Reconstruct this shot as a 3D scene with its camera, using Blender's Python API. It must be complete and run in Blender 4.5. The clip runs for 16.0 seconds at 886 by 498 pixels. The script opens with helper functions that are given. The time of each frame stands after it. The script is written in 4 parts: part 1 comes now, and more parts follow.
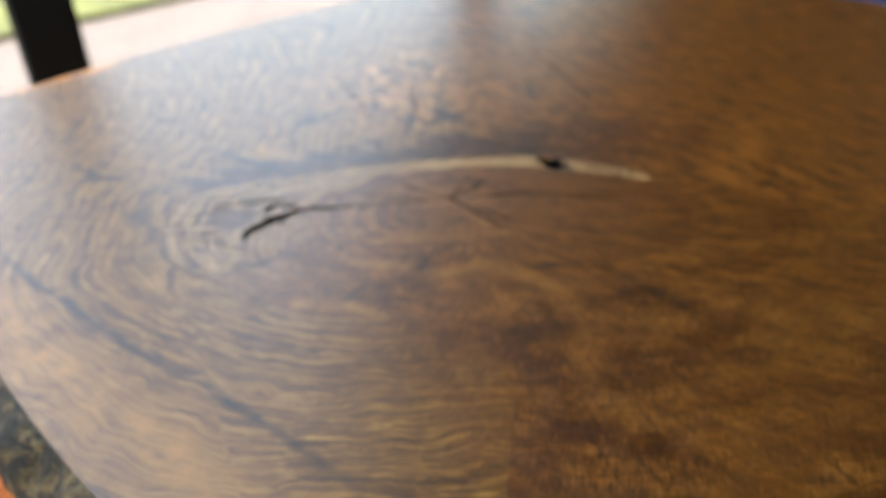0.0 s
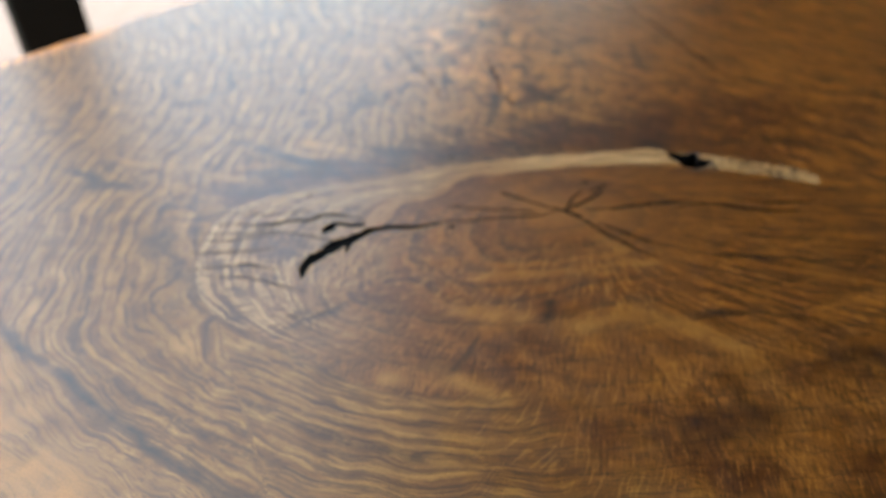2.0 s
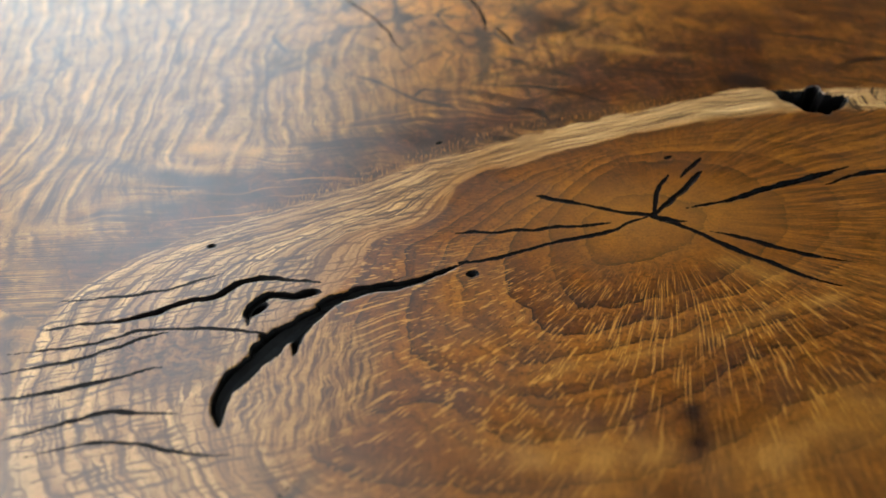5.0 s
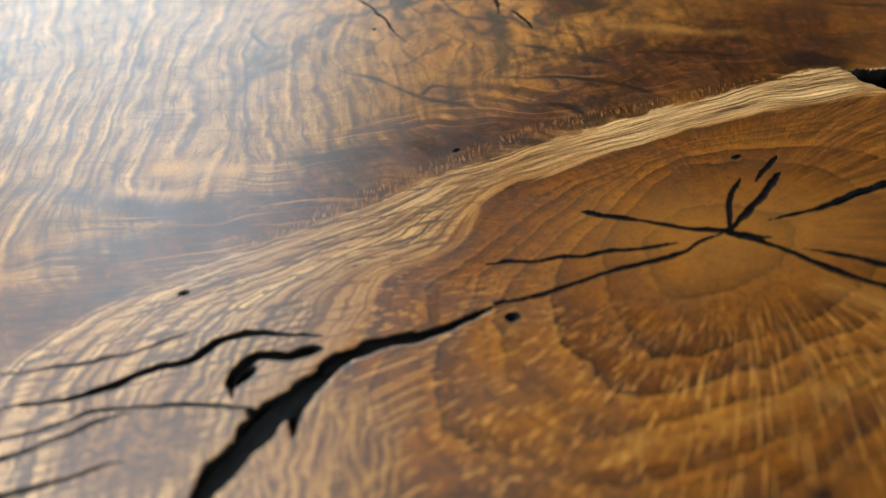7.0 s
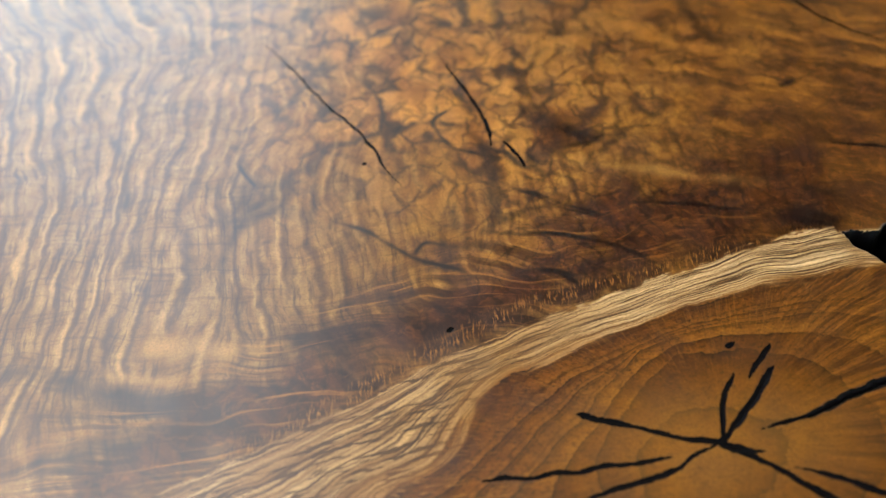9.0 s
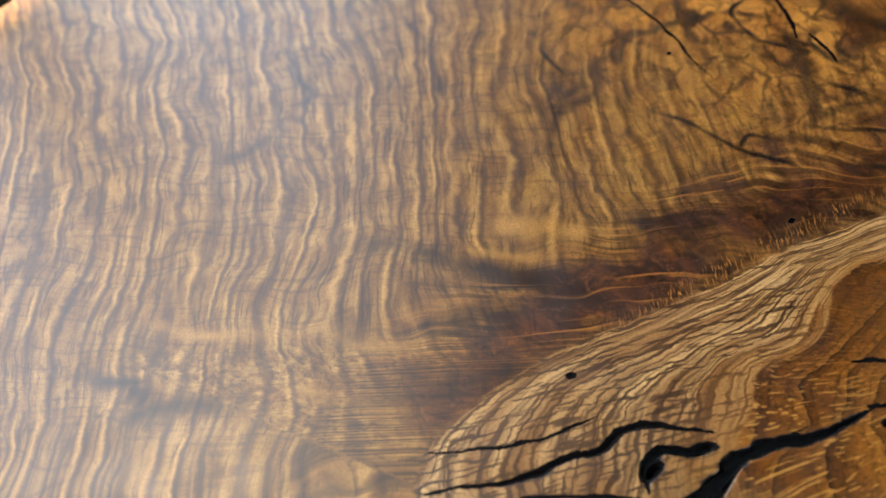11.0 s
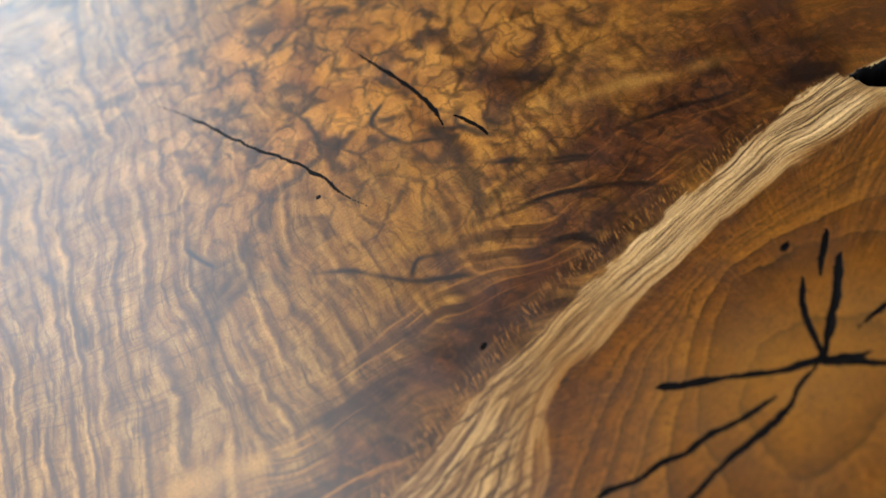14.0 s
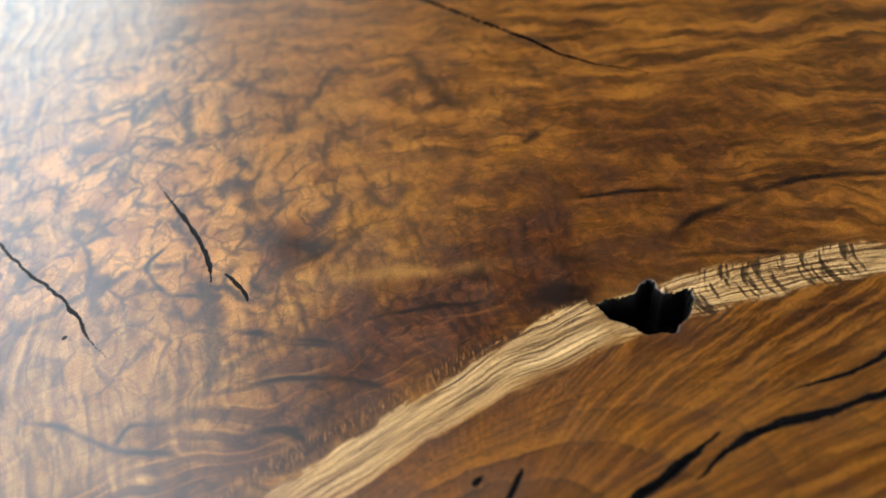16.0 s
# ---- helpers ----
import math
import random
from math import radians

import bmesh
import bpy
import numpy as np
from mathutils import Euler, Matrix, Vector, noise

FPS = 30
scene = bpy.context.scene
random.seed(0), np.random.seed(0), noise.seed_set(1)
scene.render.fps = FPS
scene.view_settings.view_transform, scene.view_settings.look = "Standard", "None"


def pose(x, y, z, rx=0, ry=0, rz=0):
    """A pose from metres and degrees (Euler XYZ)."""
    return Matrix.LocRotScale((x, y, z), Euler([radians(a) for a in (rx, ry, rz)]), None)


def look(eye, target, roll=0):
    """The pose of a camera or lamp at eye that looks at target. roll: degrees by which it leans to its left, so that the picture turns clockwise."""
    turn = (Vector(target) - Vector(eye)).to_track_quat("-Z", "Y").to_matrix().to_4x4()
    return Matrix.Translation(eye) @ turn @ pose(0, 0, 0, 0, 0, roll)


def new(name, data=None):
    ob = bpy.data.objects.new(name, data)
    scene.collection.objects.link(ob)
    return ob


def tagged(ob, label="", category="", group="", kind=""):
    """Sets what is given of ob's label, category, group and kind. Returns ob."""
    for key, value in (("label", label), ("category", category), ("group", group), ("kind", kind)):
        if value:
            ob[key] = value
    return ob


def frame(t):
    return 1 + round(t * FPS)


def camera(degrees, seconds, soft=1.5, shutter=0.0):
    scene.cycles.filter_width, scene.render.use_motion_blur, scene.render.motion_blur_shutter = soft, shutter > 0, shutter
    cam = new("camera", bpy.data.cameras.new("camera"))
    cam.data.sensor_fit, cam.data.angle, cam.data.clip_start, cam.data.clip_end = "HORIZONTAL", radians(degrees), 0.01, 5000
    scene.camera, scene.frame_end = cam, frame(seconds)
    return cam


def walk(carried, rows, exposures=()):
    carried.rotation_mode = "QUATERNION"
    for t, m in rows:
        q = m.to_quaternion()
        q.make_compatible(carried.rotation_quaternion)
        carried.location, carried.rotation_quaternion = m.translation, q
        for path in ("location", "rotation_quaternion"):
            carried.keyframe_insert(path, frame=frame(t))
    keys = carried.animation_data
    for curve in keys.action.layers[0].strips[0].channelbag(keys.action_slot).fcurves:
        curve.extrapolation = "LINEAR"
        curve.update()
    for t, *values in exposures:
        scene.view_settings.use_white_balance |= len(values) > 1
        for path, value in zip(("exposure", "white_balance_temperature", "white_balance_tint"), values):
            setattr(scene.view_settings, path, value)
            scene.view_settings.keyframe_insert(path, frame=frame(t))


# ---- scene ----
cam = camera(60.0, 16.0, soft=1.6)
cam.data.dof.use_dof = True
cam.data.dof.focus_distance = 0.345
cam.data.dof.aperture_fstop = 4.6

# seconds, eye (from the table top's origin), turn in degrees
TOP = 0.75
PATH = [
    (0, 0.1840, -0.4848, 0.4251, 54.03, -0.37, 7.88),
    (0.5, 0.1363, -0.4515, 0.4163, 53.77, -0.33, 9.39),
    (1, 0.1151, -0.4220, 0.4083, 52.90, -0.09, 9.37),
    (1.5, 0.0945, -0.3622, 0.3825, 51.67, 0.29, 8.79),
    (2, 0.0738, -0.3068, 0.3622, 50.39, 0.14, 7.98),
    (2.5, 0.0563, -0.2702, 0.3485, 49.14, 0.34, 7.17),
    (3, 0.0430, -0.2290, 0.3281, 48.37, 0.41, 5.63),
    (3.5, 0.0339, -0.1786, 0.3023, 47.73, 0.80, 3.64),
    (4, 0.0153, -0.1296, 0.2732, 47.38, 1.06, 1.52),
    (4.2, 0.0122, -0.1132, 0.2639, 47.18, 1.09, 0.73),
    (6.3, -0.0043, -0.0511, 0.2199, 43.63, 3.98, -2.27),
    (6.5, -0.0089, -0.0420, 0.2141, 43.97, 3.92, -2.48),
    (7, -0.0042, -0.0170, 0.2060, 45.01, 3.87, -3.09),
    (7.5, -0.0004, 0.0062, 0.2070, 46.05, 3.66, -3.66),
    (8, 0.0027, 0.0255, 0.2178, 47.35, 3.40, -4.14),
    (8.5, 0.0109, 0.0360, 0.2381, 45.88, 3.35, -4.42),
    (9, 0.0014, 0.0564, 0.2728, 41.29, 3.42, -4.10),
    (9.5, -0.0366, 0.0596, 0.2965, 36.91, 3.78, -2.63),
    (10, -0.0683, 0.0552, 0.3009, 34.35, 4.25, -0.64),
    (10.2, -0.0839, 0.0500, 0.3004, 33.76, 3.76, -0.02),
    (12.3, -0.1585, 0.0595, 0.2955, 31.69, 12.31, -6.27),
    (12.5, -0.1365, 0.0722, 0.2880, 31.24, 14.08, -8.76),
    (13, -0.0889, 0.0861, 0.2689, 30.46, 16.99, -16.30),
    (13.5, -0.0490, 0.0955, 0.2646, 32.12, 17.18, -21.26),
    (14, 0.0013, 0.1027, 0.2570, 34.67, 15.64, -22.53),
    (14.5, 0.0645, 0.1000, 0.2596, 37.32, 14.30, -21.49),
    (15, 0.0944, 0.0849, 0.2563, 39.32, 13.58, -20.45),
    (15.5, 0.0978, 0.0969, 0.2552, 41.97, 12.29, -19.51),
    (16, 0.1051, 0.1020, 0.2500, 43.35, 8.56, -16.96),
]
# the exposure follows the light a little
walk(cam, [(t, pose(x, y, z + TOP, a, b, c)) for t, x, y, z, a, b, c in PATH], [(0, 3.03, 8100, 3), (2, 3.02, 8400, 3), (4, 3.12, 9200, 3), (7.0, 3.30, 9400, 3), (9.5, 3.36, 8500, 3), (12.5, 3.10, 8100, 3), (13.5, 3.20, 8900, 3), (14.5, 3.36, 8300, 3), (16, 3.46, 8800, 3)])

# ---- light ----
SUN_AZ, SUN_EL = radians(139.5), radians(79)
world = bpy.data.worlds.new("sky")
scene.world = world
world.use_nodes = True
wn = world.node_tree
sky = wn.nodes.new("ShaderNodeTexSky")
sky.sky_type = "NISHITA"
sky.sun_disc = False
sky.sun_elevation = SUN_EL
sky.sun_rotation = radians(90) - SUN_AZ
sky.dust_density = 1.4
sky.air_density = 1.0
bg = wn.nodes["Background"]
bg.inputs[1].default_value = 0.15
wn.links.new(sky.outputs[0], bg.inputs[0])
sun = new("sun", bpy.data.lights.new("sun", "SUN"))
sun.data.energy, sun.data.angle, sun.data.color = 2.4, radians(0.5), (1.0, 0.93, 0.82)
sun.matrix_world = look((math.cos(SUN_AZ) * math.cos(SUN_EL) * 12, math.sin(SUN_AZ) * math.cos(SUN_EL) * 12, math.sin(SUN_EL) * 12), (0, 0, 0))


# ---- node helper ----
class Nodes:
    def __init__(self, name):
        self.mat = bpy.data.materials.new(name)
        self.mat.use_nodes = True
        self.t = self.mat.node_tree
        self.bsdf = self.t.nodes["Principled BSDF"]

    def put(self, sock, value):
        if isinstance(value, (int, float)):
            sock.default_value = value
        elif isinstance(value, (tuple, list)):
            sock.default_value = (*value, 1.0) if len(value) == 3 and sock.type == "RGBA" else value
        else:
            self.t.links.new(value, sock)

    def m(self, op, a, b=0.0, c=0.0, clamp=False):
        n = self.t.nodes.new("ShaderNodeMath")
        n.operation, n.use_clamp = op, clamp
        for s, v in zip(n.inputs, (a, b, c)):
            self.put(s, v)
        return n.outputs[0]

    def add(self, a, b): return self.m("ADD", a, b)
    def sub(self, a, b): return self.m("SUBTRACT", a, b)
    def mul(self, a, b): return self.m("MULTIPLY", a, b)

    def step(self, v, lo, hi, a=0.0, b=1.0):
        n = self.t.nodes.new("ShaderNodeMapRange")
        n.interpolation_type = "SMOOTHSTEP"
        for s, x in zip(n.inputs, (v, lo, hi, a, b)):
            self.put(s, x)
        return n.outputs[0]

    def lin(self, v, lo, hi, a=0.0, b=1.0):
        n = self.t.nodes.new("ShaderNodeMapRange")
        for s, x in zip(n.inputs, (v, lo, hi, a, b)):
            self.put(s, x)
        return n.outputs[0]

    def xyz(self, x, y, z=0.0):
        n = self.t.nodes.new("ShaderNodeCombineXYZ")
        for s, v in zip(n.inputs, (x, y, z)):
            self.put(s, v)
        return n.outputs[0]

    def split(self, v):
        n = self.t.nodes.new("ShaderNodeSeparateXYZ")
        self.put(n.inputs[0], v)
        return n.outputs

    def attr(self, name):
        n = self.t.nodes.new("ShaderNodeAttribute")
        n.attribute_name = name
        return self.split(n.outputs["Vector"])

    def noise(self, vec, scale=1.0, detail=2.0, rough=0.5, distort=0.0):
        n = self.t.nodes.new("ShaderNodeTexNoise")
        for key, v in (("Vector", vec), ("Scale", scale), ("Detail", detail), ("Roughness", rough), ("Distortion", distort)):
            self.put(n.inputs[key], v)
        return self.m("MULTIPLY_ADD", n.outputs["Fac"], 1.9, -0.45)

    def voronoi(self, vec, scale, feature="F1"):
        n = self.t.nodes.new("ShaderNodeTexVoronoi")
        n.feature = feature
        self.put(n.inputs["Vector"], vec)
        self.put(n.inputs["Scale"], scale)
        return n.outputs["Distance"]

    def mix(self, f, a, b, kind="MIX"):
        n = self.t.nodes.new("ShaderNodeMix")
        n.data_type, n.blend_type = "RGBA", kind
        self.put(n.inputs[0], f)
        self.put(n.inputs[6], a)
        self.put(n.inputs[7], b)
        return n.outputs[2]

    def where(self):
        return self.t.nodes.new("ShaderNodeTexCoord").outputs["Object"]

    def bump(self, height, strength, distance):
        n = self.t.nodes.new("ShaderNodeBump")
        n.inputs["Strength"].default_value, n.inputs["Distance"].default_value = strength, distance
        self.put(n.inputs["Height"], height)
        self.put(self.bsdf.inputs["Normal"], n.outputs[0])

    def done(self, colour, rough=0.5, metal=0.0, spec=0.5):
        for key, v in (("Base Color", colour), ("Roughness", rough), ("Metallic", metal), ("Specular IOR Level", spec)):
            self.put(self.bsdf.inputs[key], v)
        return self.mat


def plain(name, colour, rough=0.5, metal=0.0, vary=0.15, scale=20.0, bump=0.0, spec=0.5):
    k = Nodes(name)
    p = k.where()
    a = k.noise(p, scale, 4, 0.6)
    b = k.noise(p, scale * 9, 3, 0.6)
    f = k.add(k.mul(a, 0.6), k.mul(b, 0.4))
    dark = tuple(c * (1 - vary * 2) for c in colour)
    light = tuple(min(1.0, c * (1 + vary * 2)) for c in colour)
    if bump:
        k.bump(f, 0.5, bump)
    return k.done(k.mix(k.lin(f, 0.25, 0.75), dark, light), k.lin(b, 0.3, 0.7, rough * 0.85, min(1, rough * 1.15)), metal, spec)


# ---- numpy fields over the table top ----
def hash2(i, j, seed):
    h = (i * 374761393 + j * 668265263 + seed * 974711) & 0x7FFFFFFF
    h = ((h ^ (h >> 13)) * 1274126177) & 0x7FFFFFFF
    return ((h ^ (h >> 16)) & 0xFFFF) / 65535.0


def vnoise(x, y, seed=0):
    i, j = np.floor(x).astype(np.int64), np.floor(y).astype(np.int64)
    fx, fy = x - i, y - j
    fx, fy = fx * fx * fx * (fx * (fx * 6 - 15) + 10), fy * fy * fy * (fy * (fy * 6 - 15) + 10)
    a, b = hash2(i, j, seed), hash2(i + 1, j, seed)
    c, d = hash2(i, j + 1, seed), hash2(i + 1, j + 1, seed)
    return (a + (b - a) * fx) * (1 - fy) + (c + (d - c) * fx) * fy - 0.5


def fbm(x, y, size, seed=0, octaves=3):
    total, amp, s = 0.0, 1.0, 1.0 / size
    for o in range(octaves):
        total = total + amp * vnoise(x * s + 17.3 * o, y * s - 9.1 * o, seed + o)
        amp, s = amp * 0.5, s * 2.0
    return total


def smooth(v, lo, hi):
    t = np.clip((v - lo) / (hi - lo), 0, 1)
    return t * t * (3 - 2 * t)


def along(x, y, pts, reach=None):
    """Distance to a bent line, length along it, and the side (left is positive)."""
    best = np.full(x.shape, 1e9)
    run, side, at = np.zeros(x.shape), np.zeros(x.shape), 0.0
    for (ax, ay), (bx, by) in zip(pts[:-1], pts[1:]):
        dx, dy = bx - ax, by - ay
        ln = math.hypot(dx, dy)
        t = np.clip(((x - ax) * dx + (y - ay) * dy) / ln ** 2, 0, 1)
        d = np.hypot(x - ax - t * dx, y - ay - t * dy)
        hit = d < best
        best = np.where(hit, d, best)
        run = np.where(hit, at + t * ln, run)
        side = np.where(hit, np.sign(dx * (y - ay) - dy * (x - ax)), side)
        at += ln
    return best, run, side, at


def bent(pts, n=6):
    """A smooth line through a few points (Catmull-Rom)."""
    p = [np.array(q, float) for q in pts]
    p = [2 * p[0] - p[1]] + p + [2 * p[-1] - p[-2]]
    out = []
    for a, b, c, d in zip(p[:-3], p[1:-2], p[2:-1], p[3:]):
        for i in range(n):
            t = i / n
            out.append(0.5 * (2 * b + (c - a) * t + (2 * a - 5 * b + 4 * c - d) * t * t + (3 * b - a - 3 * c + d) * t ** 3))
    return out + [p[-2]]


# outline of the slab: far edge and near edge, as y over x
FAR = [(-0.58, 0.22), (-0.51, 0.335), (-0.42, 0.463), (-0.35, 0.552), (-0.13, 0.80), (0.02, 0.93), (0.3, 1.03), (0.72, 0.925), (0.80, 0.82)]
NEAR = [(-0.58, 0.16), (-0.45, 0.05), (-0.27, -0.06), (-0.20, -0.122), (-0.08, -0.209), (0.1, -0.32), (0.4, -0.42), (0.7, -0.40), (0.80, -0.33)]


def edge_y(line, x):
    q = np.array(bent(line, 8))
    return np.interp(x, q[:, 0], q[:, 1])


def spread(parts):
    """Grid lines: (from, to, how many) one after another."""
    return np.concatenate([np.linspace(a, b, n, endpoint=False) for a, b, n in parts] + [[parts[-1][1]]])


gx = spread([(-0.58, -0.32, 130), (-0.32, 0.34, 880), (0.34, 0.80, 150)])
rows_lo = np.linspace(0, 1, 110, endpoint=False)
rows_mid = spread([(0.06, 0.42, 480), (0.42, 0.50, 60)])
rows_hi = np.linspace(0, 1, 111)[1:]
lo, hi = edge_y(NEAR, gx)[:, None], edge_y(FAR, gx)[:, None]
gy = np.concatenate([lo + (0.06 - lo) * rows_lo[None], np.repeat(rows_mid[None], len(gx), 0), 0.50 + (hi - 0.50) * rows_hi[None]], 1)
gy = np.clip(gy, lo, hi)
NX, NY = gy.shape
X = np.repeat(gx[:, None], NY, 1).ravel()
Y = gy.ravel()

# gentle wander of the grain
wx = 0.010 * fbm(X, Y, 0.06, 1) + 0.003 * fbm(X, Y, 0.018, 5)
wy = 0.010 * fbm(X, Y, 0.06, 11) + 0.003 * fbm(X, Y, 0.018, 15)
PITH = (0.101, 0.186)

# inner rings: long ovals round the branch's pith
dx, dy = X + wx - PITH[0], Y + wy - PITH[1]
flat = np.where(dx < 0, dx / 2.0, dx / 3.6)
IN_R = np.hypot(flat, dy) + 0.026 * fbm(X, Y, 0.065, 21, 2) * smooth(np.hypot(dx, dy), 0.0, 0.06) * (1 - 0.75 * smooth(dx, 0.0, 0.08)) + 0.003 * fbm(X, Y, 0.02, 25)
ray = np.arctan2(Y - PITH[1] + wy * 0.3, X - PITH[0] + wx * 0.3)

# growth rings of the knot: five closed outlines, one inside the other, and every ring between them
HUB = (0.085, 0.178)
RING_1 = [(0.091, 0.225), (0.080, 0.217), (0.069, 0.206), (0.056, 0.190), (0.052, 0.170), (0.054, 0.137), (0.072, 0.132), (0.116, 0.143), (0.150, 0.165), (0.165, 0.190), (0.150, 0.215), (0.120, 0.226)]
RING_2 = [(0.079, 0.231), (0.067, 0.219), (0.054, 0.206), (0.043, 0.195), (0.033, 0.184), (0.020, 0.174), (0.009, 0.158), (0.009, 0.143), (0.0095, 0.129), (0.0186, 0.120), (0.027, 0.110),
          (0.034, 0.1044), (0.050, 0.1065), (0.074, 0.1127), (0.097, 0.1155), (0.113, 0.124), (0.130, 0.126), (0.150, 0.137), (0.190, 0.160), (0.215, 0.190), (0.210, 0.220), (0.170, 0.238), (0.130, 0.240), (0.100, 0.236)]
RING_3 = [(0.061, 0.226), (0.038, 0.212), (0.024, 0.203), (0.0125, 0.193), (-0.0006, 0.182), (-0.013, 0.173), (-0.015, 0.164), (-0.0165, 0.151), (-0.0295, 0.138), (-0.0356, 0.1205), (-0.0344, 0.097), (-0.0250, 0.085), (-0.0034, 0.089),
          (0.020, 0.0734), (0.038, 0.070), (0.062, 0.074), (0.076, 0.079), (0.0965, 0.0877), (0.130, 0.105), (0.200, 0.130), (0.290, 0.180), (0.280, 0.215), (0.240, 0.238), (0.150, 0.245), (0.100, 0.239)]
RING_HEART = [(0.0506, 0.2345), (0.020, 0.224), (0.006, 0.208), (-0.003, 0.192), (-0.0263, 0.1765), (-0.032, 0.160), (-0.040, 0.1417), (-0.047, 0.115), (-0.046, 0.095), (-0.047, 0.079), (-0.035, 0.060), (0.0, 0.052),
              (0.050, 0.050), (0.100, 0.064), (0.150, 0.088), (0.250, 0.118), (0.340, 0.170), (0.330, 0.220), (0.260, 0.250), (0.200, 0.262), (0.150, 0.257), (0.1065, 0.250)]
RING_RIM = [(-0.168, 0.135), (-0.167, 0.108), (-0.162, 0.085), (-0.150, 0.055), (-0.128, 0.037), (-0.094, 0.021), (-0.052, 0.003), (-0.005, -0.0115), (0.056, -0.006), (0.150, 0.015), (0.300, 0.060), (0.420, 0.150), (0.420, 0.240),
            (0.300, 0.277), (0.205, 0.288), (0.165, 0.2865), (0.1065, 0.2706), (0.0484, 0.2530), (0.0035, 0.2395), (-0.032, 0.222), (-0.063, 0.2085), (-0.104, 0.1895), (-0.137, 0.1725), (-0.157, 0.157), (-0.168, 0.135)]
hub_x, hub_y = X + 0.5 * wx - HUB[0], Y + 0.5 * wy - HUB[1]
hub_r, hub_a = np.hypot(hub_x, hub_y), np.arctan2(hub_y, hub_x)


def outline(pts):
    """How far a closed outline lies from the hub, in the direction of each place."""
    if pts[0] != pts[-1]:
        pts = pts + [pts[0]]
    q = np.array(bent(pts, 6)) - HUB
    a, r = np.arctan2(q[:, 1], q[:, 0]), np.hypot(q[:, 0], q[:, 1])
    order = np.argsort(a)
    return np.interp(hub_a, a[order], r[order], period=math.tau)


LEVEL, inner_r, inner_l = np.zeros(X.shape), np.zeros(X.shape), 0.0
for pts, lv in ((RING_1, 1.0), (RING_2, 2.0), (RING_3, 3.0), (RING_HEART, 3.5), (RING_RIM, 5.0)):
    r = np.maximum(outline(pts), inner_r + 0.002)
    LEVEL = np.where(hub_r >= inner_r, inner_l + (lv - inner_l) * (hub_r - inner_r) / (r - inner_r), LEVEL)
    inner_r, inner_l = r, lv
rim_d, rim_run, rim_s, rim_len = along(X, Y, bent(RING_RIM, 3))
RIM_OUT = np.where(LEVEL > 5, rim_d, -rim_d)
LEVEL = np.where(LEVEL > 5, 5 + rim_d / 0.03, LEVEL)

# the pale band, from the hole down and round the knee of the large crack
BAND = bent([(0.30, 0.262), (0.245, 0.272), (0.195, 0.274), (0.150, 0.268), (0.103, 0.259), (0.045, 0.243), (0.003, 0.226), (-0.035, 0.206), (-0.085, 0.183), (-0.137, 0.158), (-0.160, 0.120), (-0.155, 0.080), (-0.135, 0.045)], 5)
bd, br, bs, blen = along(X, Y, BAND)
ACROSS = -bd * bs                                   # towards the outside: positive
STRAIGHT = ACROSS + 0.0012 * fbm(X, Y, 0.04, 35, 2)
ACROSS = ACROSS + 0.0025 * fbm(X, Y, 0.012, 31) + 0.0012 * fbm(X, Y, 0.004, 33)
side_up = np.interp(br, [0.0, 0.10, 0.2, 0.30, 0.36, 0.55], [0.009, 0.011, 0.0115, 0.015, 0.012, 0.010])
# pale sapwood between the heart and the rim, fading out under the knot
ragged_heart = LEVEL + 0.22 * vnoise(rim_run / 0.030, LEVEL / 0.10, 141) + 0.10 * vnoise(rim_run / 0.012, LEVEL / 0.04, 143)
CORE = smooth(ACROSS, side_up + 0.0015, side_up - 0.0015) * smooth(ACROSS, -0.0115, -0.0085) * smooth(X, 0.175, 0.195)
UNDER = smooth(rim_run, 0.26, 0.10) + smooth(rim_run, rim_len * 0.55, rim_len * 0.62)
RIM_EDGE = RIM_OUT + 0.0025 * fbm(X, Y, 0.012, 31) + 0.0012 * fbm(X, Y, 0.004, 33)
PALE = smooth(ragged_heart, 3.46, 3.56) * smooth(RIM_EDGE, 0.0012, -0.0012) * np.clip(UNDER, 0, 1) * smooth(X, 0.20, 0.18)
PALE = np.maximum(PALE, CORE)
OUT = np.where(X > 0.185, smooth(ACROSS, side_up - 0.001, side_up + 0.001), smooth(RIM_EDGE, -0.0010, 0.0010))
OUT = OUT * np.maximum(smooth(Y, 0.17, 0.20), smooth(X + 0.9 * (Y - 0.1) + 0.06 * fbm(X, Y, 0.03, 161), 0.06, -0.10))
FRINGE = np.exp(-((ACROSS - side_up - 0.003) / 0.0050) ** 2) * np.clip(0.75 + 0.9 * fbm(X, Y, 0.012, 171), 0.15, 1) * smooth(br, 0.45, 0.36) * smooth(br, 0.09, 0.12)

# outer rings: nearly straight along the far left, turning under the knot
yy = Y - 0.2
ox = X + 0.012 * fbm(X, Y, 0.07, 1, 2) + 0.004 * fbm(X, Y, 0.025, 3, 2)
lean = np.interp(ox, [-0.40, -0.24, -0.14, -0.05], [0.95, 0.5, 0.05, -0.05])
wrap = smooth(yy, 0.0, -0.07)
OUT_U = (-ox - lean * np.maximum(yy, 0) ** 2) * (1 - wrap) + (0.168 + RIM_OUT + X - ox) * wrap + 0.0012 * fbm(X, Y, 0.012, 41)
near_band = smooth(ACROSS, 0.085, 0.0) * smooth(br, 0.10, 0.2)
OUT_U = OUT_U + 0.030 * near_band ** 2
near_band = near_band * smooth(Y, 0.115, 0.150)
